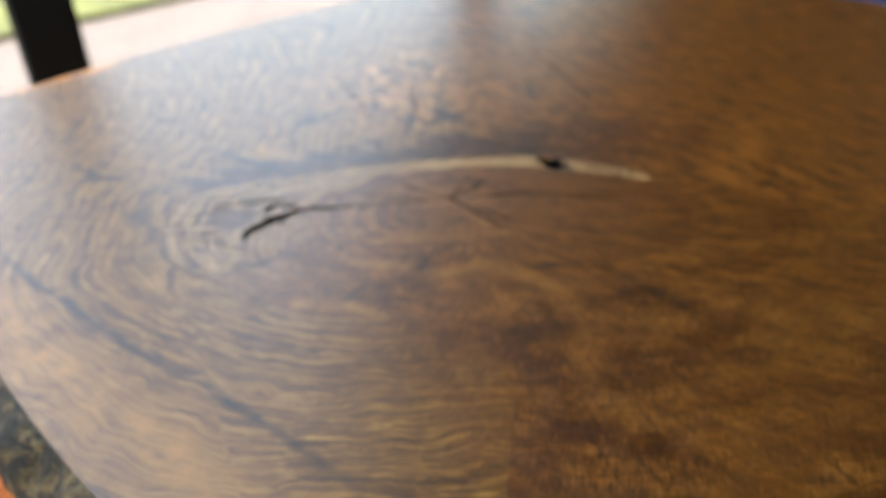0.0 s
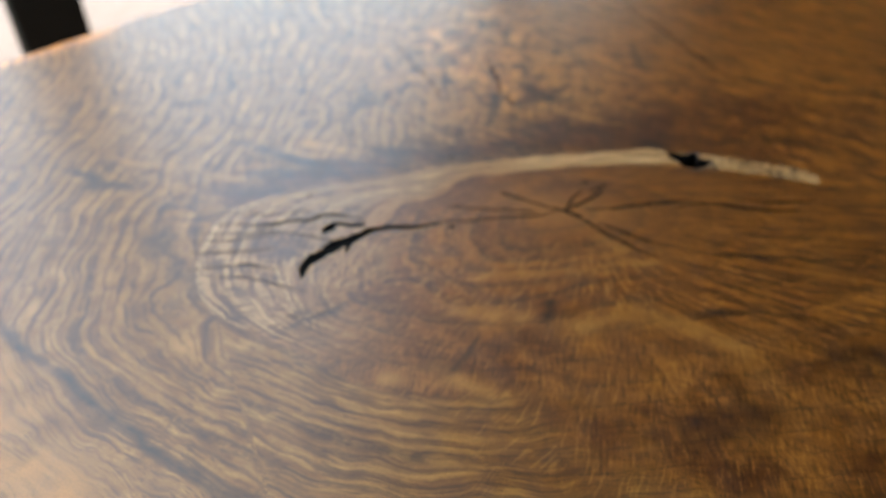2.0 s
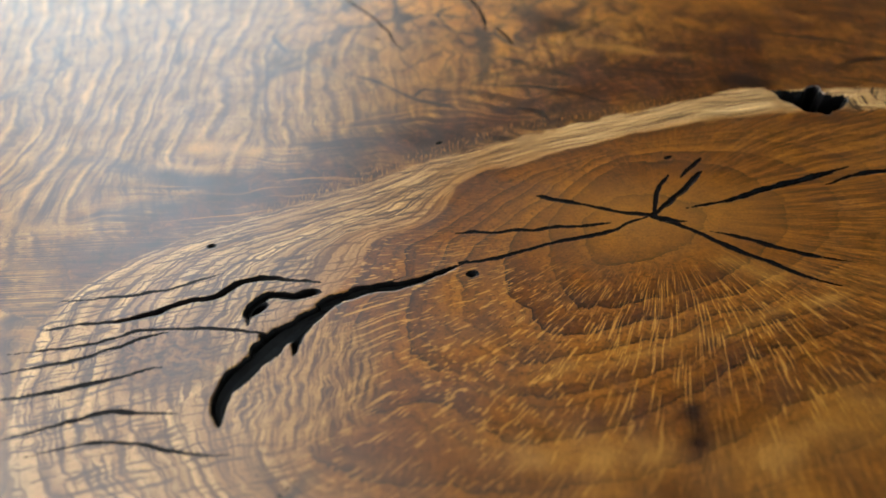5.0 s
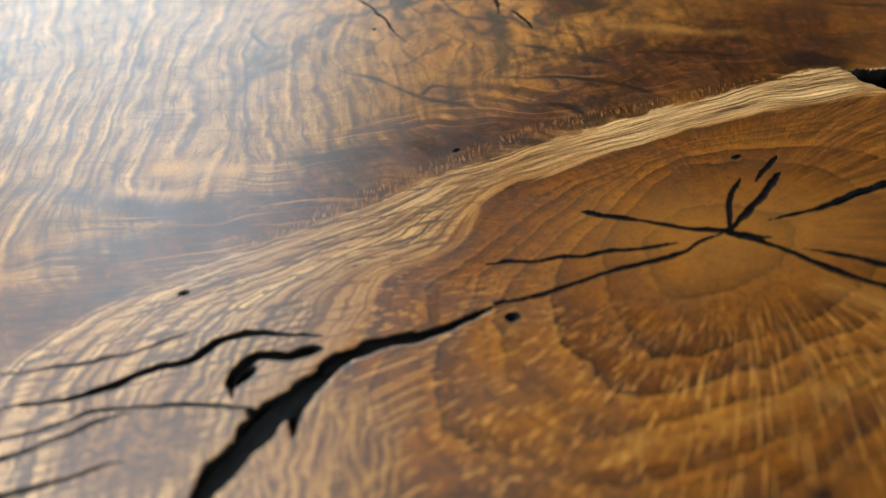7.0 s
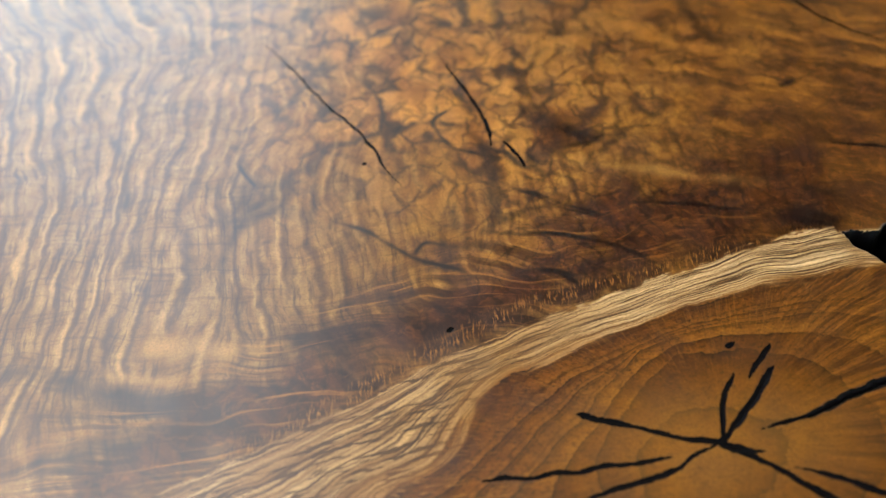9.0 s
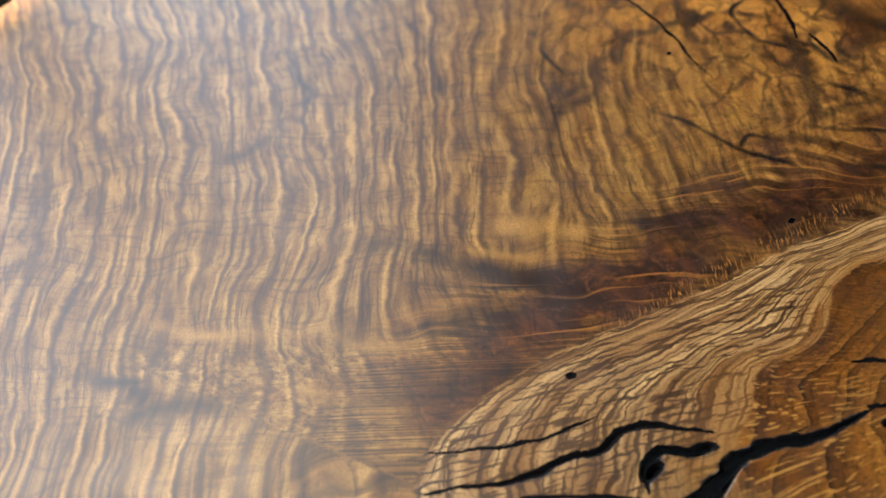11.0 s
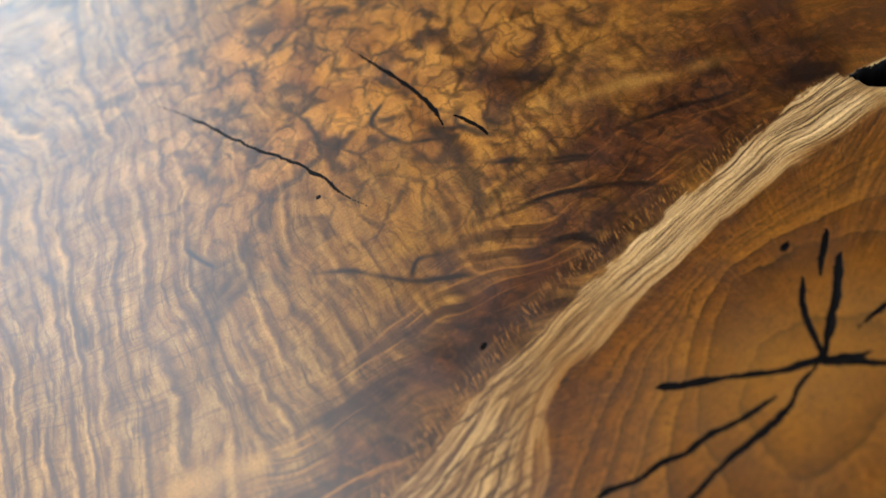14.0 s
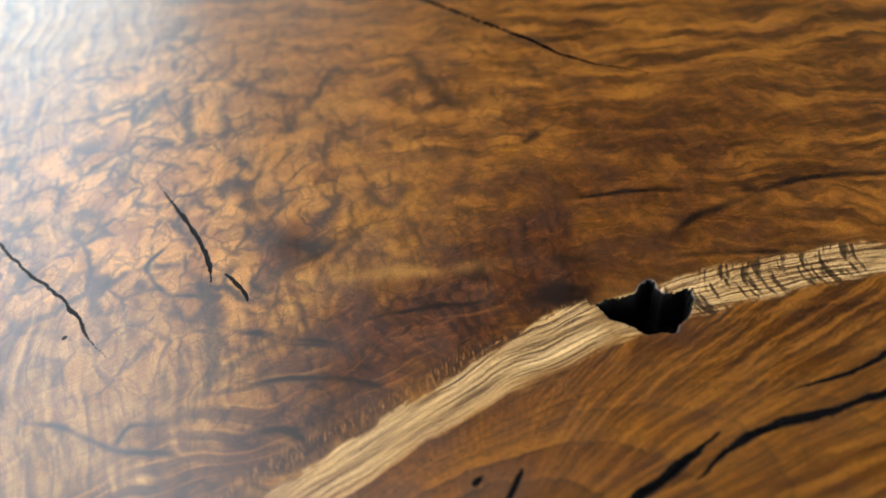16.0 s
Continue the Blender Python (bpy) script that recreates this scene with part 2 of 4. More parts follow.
OUT_V = yy * (1 - wrap) - (0.065 + np.minimum(rim_run, 0.5)) * wrap + 0.016 * fbm(X, Y, 0.06, 45) - 0.35 * smooth(ACROSS, 0.04, 0.0) * ACROSS
# grain of the far right: stripes sloping gently
RIGHT = smooth(X + 0.35 * Y, 0.16, 0.33) * OUT
BURL = np.exp(-(((X - 0.06) / 0.15) ** 2 + ((Y - 0.47) / 0.13) ** 2)) * OUT
BURL = np.clip(BURL * 1.9 * (1 + 0.8 * fbm(X, Y, 0.04, 51)), 0, 1) * (1 - 0.7 * RIGHT)
# brown heart above the band
DARK = 0.9 * np.exp(-(((X - 0.115) / 0.095) ** 2 + ((Y - 0.300 - 0.12 * (X - 0.1)) / 0.032) ** 2))
DARK = DARK + 0.5 * np.exp(-(((X + 0.080) / 0.060) ** 2 + ((Y - 0.226 - 0.45 * (X + 0.07)) / 0.024) ** 2))
DARK = DARK + 0.55 * np.exp(-(((X + 0.15) / 0.06) ** 2 + ((Y - 0.178) / 0.016) ** 2))
DARK = DARK + 0.55 * np.exp(-(((X - 0.25) / 0.12) ** 2 + ((Y - 0.35) / 0.07) ** 2))
DARK = DARK + 0.75 * np.exp(-(((X - 0.073) / 0.022) ** 2 + ((Y - 0.375) / 0.017) ** 2))
DARK = DARK + 0.65 * np.exp(-((ACROSS - side_up - 0.013) / 0.011) ** 2) * smooth(br, 0.20, 0.27) * smooth(br, 0.44, 0.38)
for ex, ey in ((-0.052, 0.243), (-0.097, 0.217), (-0.130, 0.190), (-0.158, 0.168)):
    ea, eb = (X - ex) * 0.86 + (Y - ey) * 0.5, (Y - ey) * 0.86 - (X - ex) * 0.5
    DARK = DARK + 0.85 * np.exp(-((ea / 0.019) ** 2 + (eb / 0.010) ** 2))
DARK = np.clip(DARK * (1 + 0.9 * fbm(X, Y, 0.03, 61)), 0, 1) * OUT
# paler, mottled wood under the knot
LOW = smooth(Y, 0.10, 0.04) * (1 - OUT)

# ---- cracks: a line, its half width in mm at the two ends and the middle, its depth in mm ----
CRACKS, FAINT = [], []


def crack(pts, w, depth=3.0, taper=(0.25, 0.25), rough=0.25):
    if depth < 1 or w < 0.7 and pts[0][1] > 0.24:
        FAINT.append((pts, w))
        return
    CRACKS.append((bent(pts, 5), w * 0.001, depth * 0.001, taper, rough * w * 0.001))


crack([(0.100, 0.187), (0.087, 0.181), (0.079, 0.177), (0.056, 0.172), (0.028, 0.163), (0.010, 0.161)], 0.95, 3, (0.3, 0.0))
crack([(0.012, 0.160), (-0.012, 0.150), (-0.033, 0.1465), (-0.050, 0.139)], 2.6, 5, (0.6, 0.0))
crack([(-0.044, 0.140), (-0.058, 0.129), (-0.072, 0.113), (-0.081, 0.100), (-0.084, 0.091), (-0.082, 0.081)], 5.0, 9, (0.25, 0.5))
crack([(-0.053, 0.131), (-0.057, 0.124), (-0.058, 0.113)], 2.3, 8, (0.1, 0.8))
crack([(-0.030, 0.146), (-0.022, 0.151), (-0.015, 0.154)], 0.6, 2, (0.1, 0.8))
crack([(0.048, 0.204), (0.068, 0.197), (0.085, 0.190), (0.100, 0.187)], 1.15, 3, (0.06, 0.0))
crack([(0.008, 0.180), (0.030, 0.180), (0.053, 0.181), (0.081, 0.183)], 0.9, 3, (0.1, 0.3))
crack([(0.102, 0.188), (0.106, 0.202), (0.115, 0.217)], 1.1, 3, (0.0, 0.3))
crack([(0.103, 0.188), (0.116, 0.201), (0.132, 0.217)], 1.25, 3, (0.0, 0.2))
crack([(0.120, 0.213), (0.126, 0.220), (0.134, 0.228)], 1.0, 2.5, (0.4, 0.3))
crack([(0.100, 0.187), (0.110, 0.180), (0.129, 0.165), (0.149, 0.149), (0.170, 0.137)], 1.3, 3, (0.0, 0.4))
crack([(0.098, 0.188), (0.106, 0.184), (0.115, 0.181)], 1.6, 3, (0.3, 0.6))
crack([(0.124, 0.174), (0.142, 0.167), (0.154, 0.160), (0.180, 0.150)], 1.0, 3, (0.3, 0.4))
crack([(0.117, 0.190), (0.140, 0.195), (0.156, 0.201), (0.178, 0.208), (0.203, 0.216)], 1.7, 4, (0.55, 0.3))
crack([(0.186, 0.203), (0.207, 0.210), (0.225, 0.211), (0.243, 0.209), (0.265, 0.209), (0.285, 0.213)], 1.6, 4, (0.3, 0.4))
crack([(0.233, 0.221), (0.253, 0.220), (0.273, 0.222), (0.30, 0.227)], 0.9, 3, (0.4, 0.4))
crack([(-0.051, 0.152), (-0.062, 0.1545), (-0.076, 0.1565), (-0.087, 0.154), (-0.0965, 0.1465), (-0.109, 0.1435), (-0.125, 0.137), (-0.141, 0.1345), (-0.168, 0.132)], 1.75, 3, (0.30, 0.75), 0.4)
crack([(-0.095, 0.161), (-0.113, 0.154), (-0.130, 0.150), (-0.165, 0.147)], 0.8, 2, (0.3, 0.4))
crack([(-0.079, 0.129), (-0.080, 0.139), (-0.073, 0.1455), (-0.062, 0.1455), (-0.052, 0.146)], 2.4, 5, (0.5, 0.3), 0.5)
crack([(-0.070, 0.124), (-0.088, 0.128), (-0.106, 0.1297), (-0.125, 0.129), (-0.138, 0.124), (-0.176, 0.119)], 0.75, 2, (0.1, 0.4))
crack([(-0.112, 0.128), (-0.120, 0.126), (-0.133, 0.1196), (-0.152, 0.114), (-0.178, 0.109)], 0.95, 2, (0.4, 0.4))
crack([(-0.110, 0.110), (-0.116, 0.1085), (-0.133, 0.104), (-0.149, 0.100), (-0.172, 0.096)], 1.05, 2, (0.4, 0.5))
crack([(-0.098, 0.088), (-0.108, 0.088), (-0.125, 0.089), (-0.1425, 0.0845), (-0.166, 0.078)], 0.85, 2, (0.4, 0.4))
crack([(-0.074, 0.069), (-0.088, 0.0695), (-0.112, 0.075), (-0.131, 0.0755), (-0.152, 0.071)], 0.7, 1.5, (0.4, 0.4))
crack([(-0.100, 0.041), (-0.082, 0.0420), (-0.062, 0.047), (-0.048, 0.060)], 0.6, 1.5, (0.4, 0.4))
crack([(-0.100, 0.486), (-0.083, 0.461), (-0.059, 0.419), (-0.036, 0.385), (-0.023, 0.356), (-0.015, 0.341)], 0.75, 2, (0.3, 0.3))
crack([(0.010, 0.455), (0.018, 0.434), (0.028, 0.406), (0.033, 0.380), (0.033, 0.365)], 0.95, 2, (0.5, 0.2))
crack([(0.040, 0.370), (0.046, 0.358), (0.049, 0.347)], 0.9, 2, (0.3, 0.3))
crack([(-0.050, 0.323), (-0.025, 0.304), (-0.012, 0.293), (0.006, 0.286), (0.016, 0.278)], 0.6, 1.5, (0.4, 0.4))
crack([(-0.012, 0.293), (-0.004, 0.301), (0.007, 0.297)], 0.6, 1.5, (0.2, 0.5))
crack([(0.029, 0.282), (0.051, 0.277), (0.061, 0.270)], 0.5, 1.5, (0.4, 0.4))
crack([(0.041, 0.335), (0.063, 0.316), (0.084, 0.306)], 0.5, 1.5, (0.4, 0.4))
crack([(0.085, 0.3065), (0.063, 0.319), (0.041, 0.334)], 0.6, 1.5, (0.4, 0.4))
crack([(0.101, 0.276), (0.079, 0.291), (0.034, 0.3055)], 0.5, 1.5, (0.4, 0.4))
crack([(0.148, 0.305), (0.121, 0.312), (0.093, 0.316)], 0.5, 1.5, (0.4, 0.4))
crack([(0.062, 0.264), (0.053, 0.2745), (0.031, 0.282)], 0.65, 1.5, (0.3, 0.4))
crack([(-0.104, 0.371), (-0.096, 0.362), (-0.089, 0.350)], 0.6, 1.5, (0.3, 0.3))
crack([(0.150, 0.640), (0.193, 0.563), (0.234, 0.485), (0.249, 0.453), (0.280, 0.418)], 1.3, 3, (0.4, 0.5))
crack([(0.345, 0.298), (0.305, 0.312), (0.279, 0.314), (0.249, 0.311), (0.234, 0.307), (0.227, 0.297)], 0.9, 0.5, (0.4, 0.2))
crack([(0.274, 0.320), (0.279, 0.314), (0.272, 0.308)], 1.6, 0.5, (0.5, 0.5))
crack([(0.228, 0.296), (0.251, 0.287), (0.275, 0.277)], 0.7, 0.5, (0.2, 0.5))
crack([(0.255, 0.328), (0.230, 0.338), (0.200, 0.347)], 0.6, 0.5, (0.4, 0.4))
crack([(0.165, 0.297), (0.177, 0.291), (0.186, 0.286)], 1.3, 0.5, (0.5, 0.3))
crack([(0.016, 0.405), (0.004, 0.390), (0.012, 0.372), (0.030, 0.360)], 0.5, 0.5, (0.3, 0.3))

SD = np.full(X.shape, 9.0)
SINK = np.zeros(X.shape)
for pts, w, depth, (ta, tb), rough in CRACKS:
    q = np.array(pts)
    pad = w + 0.006
    sel = np.nonzero((X > q[:, 0].min() - pad) & (X < q[:, 0].max() + pad) & (Y > q[:, 1].min() - pad) & (Y < q[:, 1].max() + pad))[0]
    x, y = X[sel], Y[sel]
    ragged = 0.0012 * fbm(x, y, 0.009, 71)
    d, r, s, ln = along(x + ragged, y + 0.0012 * fbm(x, y, 0.009, 75), pts)
    f = r / ln
    wide = w * np.minimum(1, np.minimum(f / ta if ta else 1, (1 - f) / tb if tb else 1) ** 0.7 + 0.12)
    wide = wide * (1 + 0.6 * fbm(x, y, 0.007, 81))
    sd = d - wide
    SD[sel] = np.minimum(SD[sel], sd)
    SINK[sel] = np.maximum(SINK[sel], depth * min(1, w / 0.0022) ** 2 * smooth(sd, -0.0002, -0.0016))


def pit(cx, cy, ax, ay, turn, depth, ragged):
    """A knot hole or worm hole."""
    global SD, SINK
    c, s = math.cos(turn), math.sin(turn)
    px, py = X - cx, Y - cy
    u, v = (px * c + py * s) / ax, (-px * s + py * c) / ay
    sd = (np.hypot(u, v) - 1 + ragged * fbm(X, Y, 0.008, int(cx * 1000) + 300)) * min(ax, ay)
    SD = np.minimum(SD, sd)
    SINK = np.maximum(SINK, depth * smooth(sd, -0.0002, -0.0022))


def knot_hole(corners, depth):
    """A ragged hole with a cornered outline, rotted out of the wood."""
    global SD, SINK
    x, y = X + 0.0030 * fbm(X, Y, 0.010, 517), Y + 0.0030 * fbm(X, Y, 0.010, 527)
    closed = corners + [corners[0]]
    d = along(x, y, closed)[0]
    inside = np.zeros(X.shape, bool)
    for (ax, ay), (bx, by) in zip(closed[:-1], closed[1:]):
        inside ^= ((ay > y) != (by > y)) & (x < (bx - ax) * (y - ay) / (by - ay) + ax)
    field = np.where(inside, -d, d) - 0.0006
    SD = np.minimum(SD, field)
    SINK = np.maximum(SINK, depth * smooth(field, 0.0, -0.0024))


knot_hole([(0.1880, 0.2850), (0.1915, 0.2735), (0.2000, 0.2635), (0.2095, 0.2600), (0.2180, 0.2665), (0.2250, 0.2765), (0.2195, 0.2775), (0.2150, 0.2790), (0.2115, 0.2880), (0.2040, 0.2835)], 0.022)
pit(-0.0575, 0.1285, 0.0085, 0.0055, 0.9, 0.008, 0.7)
pit(-0.0690, 0.1180, 0.0090, 0.0060, 0.9, 0.009, 0.7)
pit(-0.0775, 0.1385, 0.0050, 0.0032, 0.6, 0.006, 0.6)
pit(-0.0560, 0.1465, 0.0060, 0.0022, 0.1, 0.005, 0.6)
pit(0.015, 0.154, 0.0028, 0.0021, 0.2, 0.004, 0.5)
pit(-0.104, 0.1785, 0.0022, 0.0014, 0.0, 0.002, 0.5)
pit(0.002, 0.250, 0.0018, 0.0012, 0.5, 0.002, 0.5)
pit(-0.035, 0.362, 0.0012, 0.0011, 0.5, 0.001, 0.3)
pit(0.117, 0.229, 0.0022, 0.0010, 0.4, 0.002, 0.5)

# soft dark streaks and stains in the wood
STAIN = np.zeros(X.shape)


def streak_field(field, pts, width, strength, seed, wander=0.008):
    q = np.array(pts)
    pad = 3 * width + 0.012
    sel = np.nonzero((X > q[:, 0].min() - pad) & (X < q[:, 0].max() + pad) & (Y > q[:, 1].min() - pad) & (Y < q[:, 1].max() + pad))[0]
    x, y = X[sel], Y[sel]
    d, r, side, ln = along(x + wander * fbm(x, y, 0.03, seed), y + wander * fbm(x, y, 0.03, seed + 4), bent(pts, 4))
    ends = smooth(r / ln, 0.0, 0.25) * smooth(r / ln, 1.0, 0.75) + 0.25
    value = strength * np.minimum(1, ends) * np.exp(-(d / width) ** 2) * np.clip(1 + 1.2 * fbm(x, y, 0.02, seed + 6), 0.2, 1.3)
    field[sel] = np.maximum(field[sel], value)


LIGHT = np.zeros(X.shape)
for pts, w in FAINT:
    streak_field(STAIN, pts, 0.0021 * w, 1.25, 91, 0.004)


def stain(pts, width, strength):
    streak_field(STAIN, pts, width, strength, 91)


def pale_streak(pts, width, strength):
    streak_field(LIGHT, pts, width, strength, 111)


streak_field(STAIN, [(-0.320, 0.045), (-0.262, 0.004), (-0.207, -0.026), (-0.131, -0.068), (-0.031, -0.112), (0.091, -0.180)], 0.0040, 0.9, 91, 0.003)
pale_streak([(-0.400, 0.020), (-0.280, -0.035), (-0.185, -0.098), (-0.085, -0.150), (0.060, -0.225)], 0.0320, 0.75)
stain([(0.052, 0.398), (0.066, 0.384), (0.080, 0.372), (0.098, 0.366)], 0.0055, 0.95)
stain([(0.045, 0.352), (0.058, 0.356), (0.072, 0.370)], 0.0030, 0.8)
stain([(0.163, 0.299), (0.176, 0.293), (0.188, 0.286)], 0.0050, 0.9)
stain([(-0.115, 0.325), (-0.095, 0.345), (-0.083, 0.362)], 0.0035, 0.6)
stain([(-0.215, 0.195), (-0.170, 0.205), (-0.120, 0.212), (-0.080, 0.228)], 0.0060, 0.55)
stain([(-0.300, 0.165), (-0.270, 0.172), (-0.245, 0.170)], 0.0060, 0.7)
stain([(0.090, 0.088), (0.093, 0.075), (0.095, 0.062)], 0.0040, 0.85)
stain([(0.203, 0.030), (0.213, 0.005), (0.214, -0.014)], 0.0085, 0.85)
stain([(0.183, 0.079), (0.225, 0.086), (0.268, 0.085)], 0.0035, 0.8)
stain([(-0.215, 0.118), (-0.200, 0.103), (-0.186, 0.086)], 0.0100, 0.6)
stain([(-0.172, 0.077), (-0.158, 0.062), (-0.145, 0.048)], 0.0070, 0.6)
stain([(-0.090, 0.020), (-0.058, 0.045), (-0.034, 0.067)], 0.0025, 0.75)
stain([(0.032, -0.004), (0.042, 0.025), (0.052, 0.048)], 0.0030, 0.6)
stain([(0.160, -0.020), (0.203, -0.006), (0.228, 0.014)], 0.0110, 0.55)
stain([(0.262, 0.056), (0.295, 0.056), (0.328, 0.032)], 0.0100, 0.7)
stain([(0.405, 0.600), (0.430, 0.556), (0.452, 0.523)], 0.0025, 0.8)
stain([(0.190, 0.152), (0.240, 0.146), (0.300, 0.150), (0.360, 0.146)], 0.0022, 0.85)
pale_streak([(0.015, 0.095), (0.082, 0.109), (0.134, 0.124), (0.190, 0.136)], 0.0026, 0.5)
pale_streak([(0.085, 0.048), (0.145, 0.074), (0.184, 0.069), (0.216, 0.048), (0.233, 0.012)], 0.0095, 0.45)
pale_streak([(-0.020, -0.006), (0.022, 0.008), (0.070, -0.004)], 0.0075, 0.6)
pale_streak([(0.010, 0.066), (0.050, 0.062), (0.090, 0.060)], 0.0080, 0.6)
pale_streak([(0.120, 0.160), (0.135, 0.150), (0.150, 0.152)], 0.0060, 0.5)
stain([(-0.020, 0.262), (-0.004, 0.252), (0.010, 0.250)], 0.0035, 0.8)

# brown lobes against the band, with bright and dark streaks running out of them
pale_streak([(-0.080, 0.2466), (-0.1105, 0.251), (-0.137, 0.255)], 0.0065, 0.75)
pale_streak([(-0.108, 0.2337), (-0.129, 0.238), (-0.150, 0.239)], 0.0025, 0.7)
pale_streak([(-0.148, 0.195), (-0.183, 0.198), (-0.219, 0.2026), (-0.265, 0.2063), (-0.297, 0.216)], 0.0040, 0.75)
pale_streak([(-0.168, 0.163), (-0.188, 0.1685), (-0.222, 0.1745)], 0.0040, 0.6)
stain([(-0.080, 0.2094), (-0.102, 0.212), (-0.120, 0.2255), (-0.149, 0.236), (-0.181, 0.243), (-0.209, 0.2525)], 0.0050, 0.75)
stain([(-0.034, 0.242), (-0.057, 0.243), (-0.073, 0.252)], 0.0075, 0.6)
stain([(-0.123, 0.184), (-0.149, 0.178), (-0.1785, 0.182)], 0.0045, 0.75)
stain([(-0.284, 0.1825), (-0.312, 0.187), (-0.330, 0.1915)], 0.0030, 0.85)
stain([(-0.284, 0.174), (-0.290, 0.178), (-0.298, 0.181)], 0.0060, 0.85)
stain([(-0.272, 0.198), (-0.291, 0.1965), (-0.303, 0.201)], 0.0080, 0.5)
# jogs of the rings where old checks cross them
stain([(-0.1805, 0.398), (-0.204, 0.393), (-0.229, 0.367)], 0.0030, 0.6)
stain([(-0.250, 0.380), (-0.230, 0.351), (-0.237, 0.337)], 0.0032, 0.7)
stain([(-0.223, 0.311), (-0.240, 0.330), (-0.2565, 0.313), (-0.281, 0.301)], 0.0030, 0.6)
stain([(-0.069, 0.348), (-0.088, 0.334), (-0.110, 0.328)], 0.0035, 0.8)
stain([(-0.181, 0.412), (-0.164, 0.375), (-0.157, 0.3325)], 0.0025, 0.7)
stain([(-0.0715, 0.350), (-0.094, 0.336), (-0.098, 0.312), (-0.0997, 0.285)], 0.0030, 0.75)
# veins of the burl
stain([(0.052, 0.405), (0.064, 0.3845), (0.079, 0.370), (0.087, 0.362)], 0.0030, 0.95)
stain([(0.059, 0.357), (0.070, 0.364), (0.085, 0.3655)], 0.0028, 0.95)
stain([(0.100, 0.485), (0.1245, 0.5127), (0.142, 0.519)], 0.0028, 0.75)
stain([(0.046, 0.465), (0.055, 0.518), (0.086, 0.530)], 0.0035, 0.65)
stain([(0.040, 0.612), (-0.052, 0.592), (-0.064, 0.535)], 0.0030, 0.55)
stain([(0.196, 0.393), (0.211, 0.397)], 0.0028, 0.85)
stain([(0.1667, 0.512), (0.169, 0.468), (0.184, 0.435)], 0.0035, 0.6)
stain([(0.072, 0.380), (0.060, 0.420), (0.080, 0.455), (0.100, 0.490)], 0.0028, 0.65)
stain([(0.060, 0.375), (0.020, 0.370), (-0.010, 0.350)], 0.0030, 0.55)
pale_streak([(0.062, 0.352), (0.095, 0.345), (0.130, 0.333), (0.165, 0.322)], 0.0040, 0.55)
stain([(0.194, 0.298), (0.1845, 0.309), (0.175, 0.315)], 0.0055, 0.9)

# ---- the slab's own material ----
k = Nodes("oiled_slab_wood")
inx, iny, inr = k.attr("inner")
ou, ov, onear = k.attr("outer")
ba, bc, fringe = k.attr("band")
m_pale, m_out, m_dark = k.attr("zone")
m_burl, m_low, m_right = k.attr("zone_b")
sd_mm, m_stain, m_light = k.attr("crack")
lev, run, rimo = k.attr("ring")
pos = k.where()
px, py, pz = k.split(pos)
fine = k.noise(pos, 900, 3, 0.6)
mid = k.noise(pos, 60, 4, 0.6)
big = k.noise(pos, 14, 3, 0.5)

# heartwood of the knot: wide golden rings, each darkening to a thin line, crossed by rays
wob = k.add(k.mul(k.sub(k.noise(pos, 70, 3, 0.6), 0.5), 0.0034), k.mul(k.sub(k.noise(pos, 420, 2, 0.6), 0.5), 0.0008))
ph = k.add(k.mul(lev, 2.0), k.m("DIVIDE", wob, 0.0130))
fr = k.m("FRACT", ph)
late = k.mul(k.m("POWER", fr, 13.0), k.step(k.noise(pos, 35, 2, 0.5), 0.2, 0.6))
tone = k.noise(k.xyz(k.m("FLOOR", ph), 3.1, 0.7), 3.7, 0)
rays = k.noise(k.xyz(k.mul(inx, 60), k.mul(iny, 60), k.mul(inr, 70)), 1.0, 3, 0.6)
pores = k.noise(k.xyz(k.mul(px, 520), k.mul(py, 760), 0.0), 1.0, 4, 0.7)
grainy = k.noise(k.xyz(k.mul(px, 210), k.mul(py, 330), 3.0), 1.0, 4, 0.7)
gold = k.mix(k.lin(tone, 0.1, 0.9), (0.285, 0.136, 0.034), (0.540, 0.305, 0.098))
gold = k.mix(k.lin(fr, 0.2, 1.0, 0.0, 0.55), gold, (0.120, 0.050, 0.010))
gold = k.mix(k.mul(k.m("POWER", k.sub(1.0, fr), 5.0), 0.5), gold, (0.44, 0.27, 0.105))
gold = k.mix(k.lin(mid, 0.2, 0.9, 0.0, 0.6), gold, (0.120, 0.052, 0.012))
gold = k.mix(k.step(rays, 0.50, 0.85, 0.0, 0.35), gold, (0.42, 0.26, 0.10))
gold = k.mix(k.step(pores, 0.50, 0.85, 0.0, 0.6), gold, (0.060, 0.024, 0.006))
gold = k.mix(k.step(grainy, 0.5, 0.9, 0.0, 0.55), gold, (0.085, 0.035, 0.009))
gold = k.mix(k.step(grainy, 0.45, 0.1, 0.0, 0.4), gold, (0.42, 0.25, 0.095))
gold = k.mix(k.mul(late, 0.85), gold, (0.035, 0.014, 0.004))
thin = k.m("PINGPONG", k.add(k.mul(lev, 8.0), k.m("DIVIDE", wob, 0.0040)), 1.0)
gold = k.mix(k.mul(k.m("POWER", thin, 6.0), k.step(lev, 1.2, 2.6, 0.12, 0.50)), gold, (0.075, 0.032, 0.009))
fleck = k.noise(k.xyz(k.mul(k.add(inx, k.mul(inr, 2.0)), 115), k.mul(iny, 115), k.mul(inr, 40)), 1.0, 1, 0.5)
flecks = k.mul(k.step(fleck, 0.66, 0.80), k.mul(k.step(inr, 0.015, 0.05), k.step(py, 0.20, 0.15, 0.25, 1.0)))
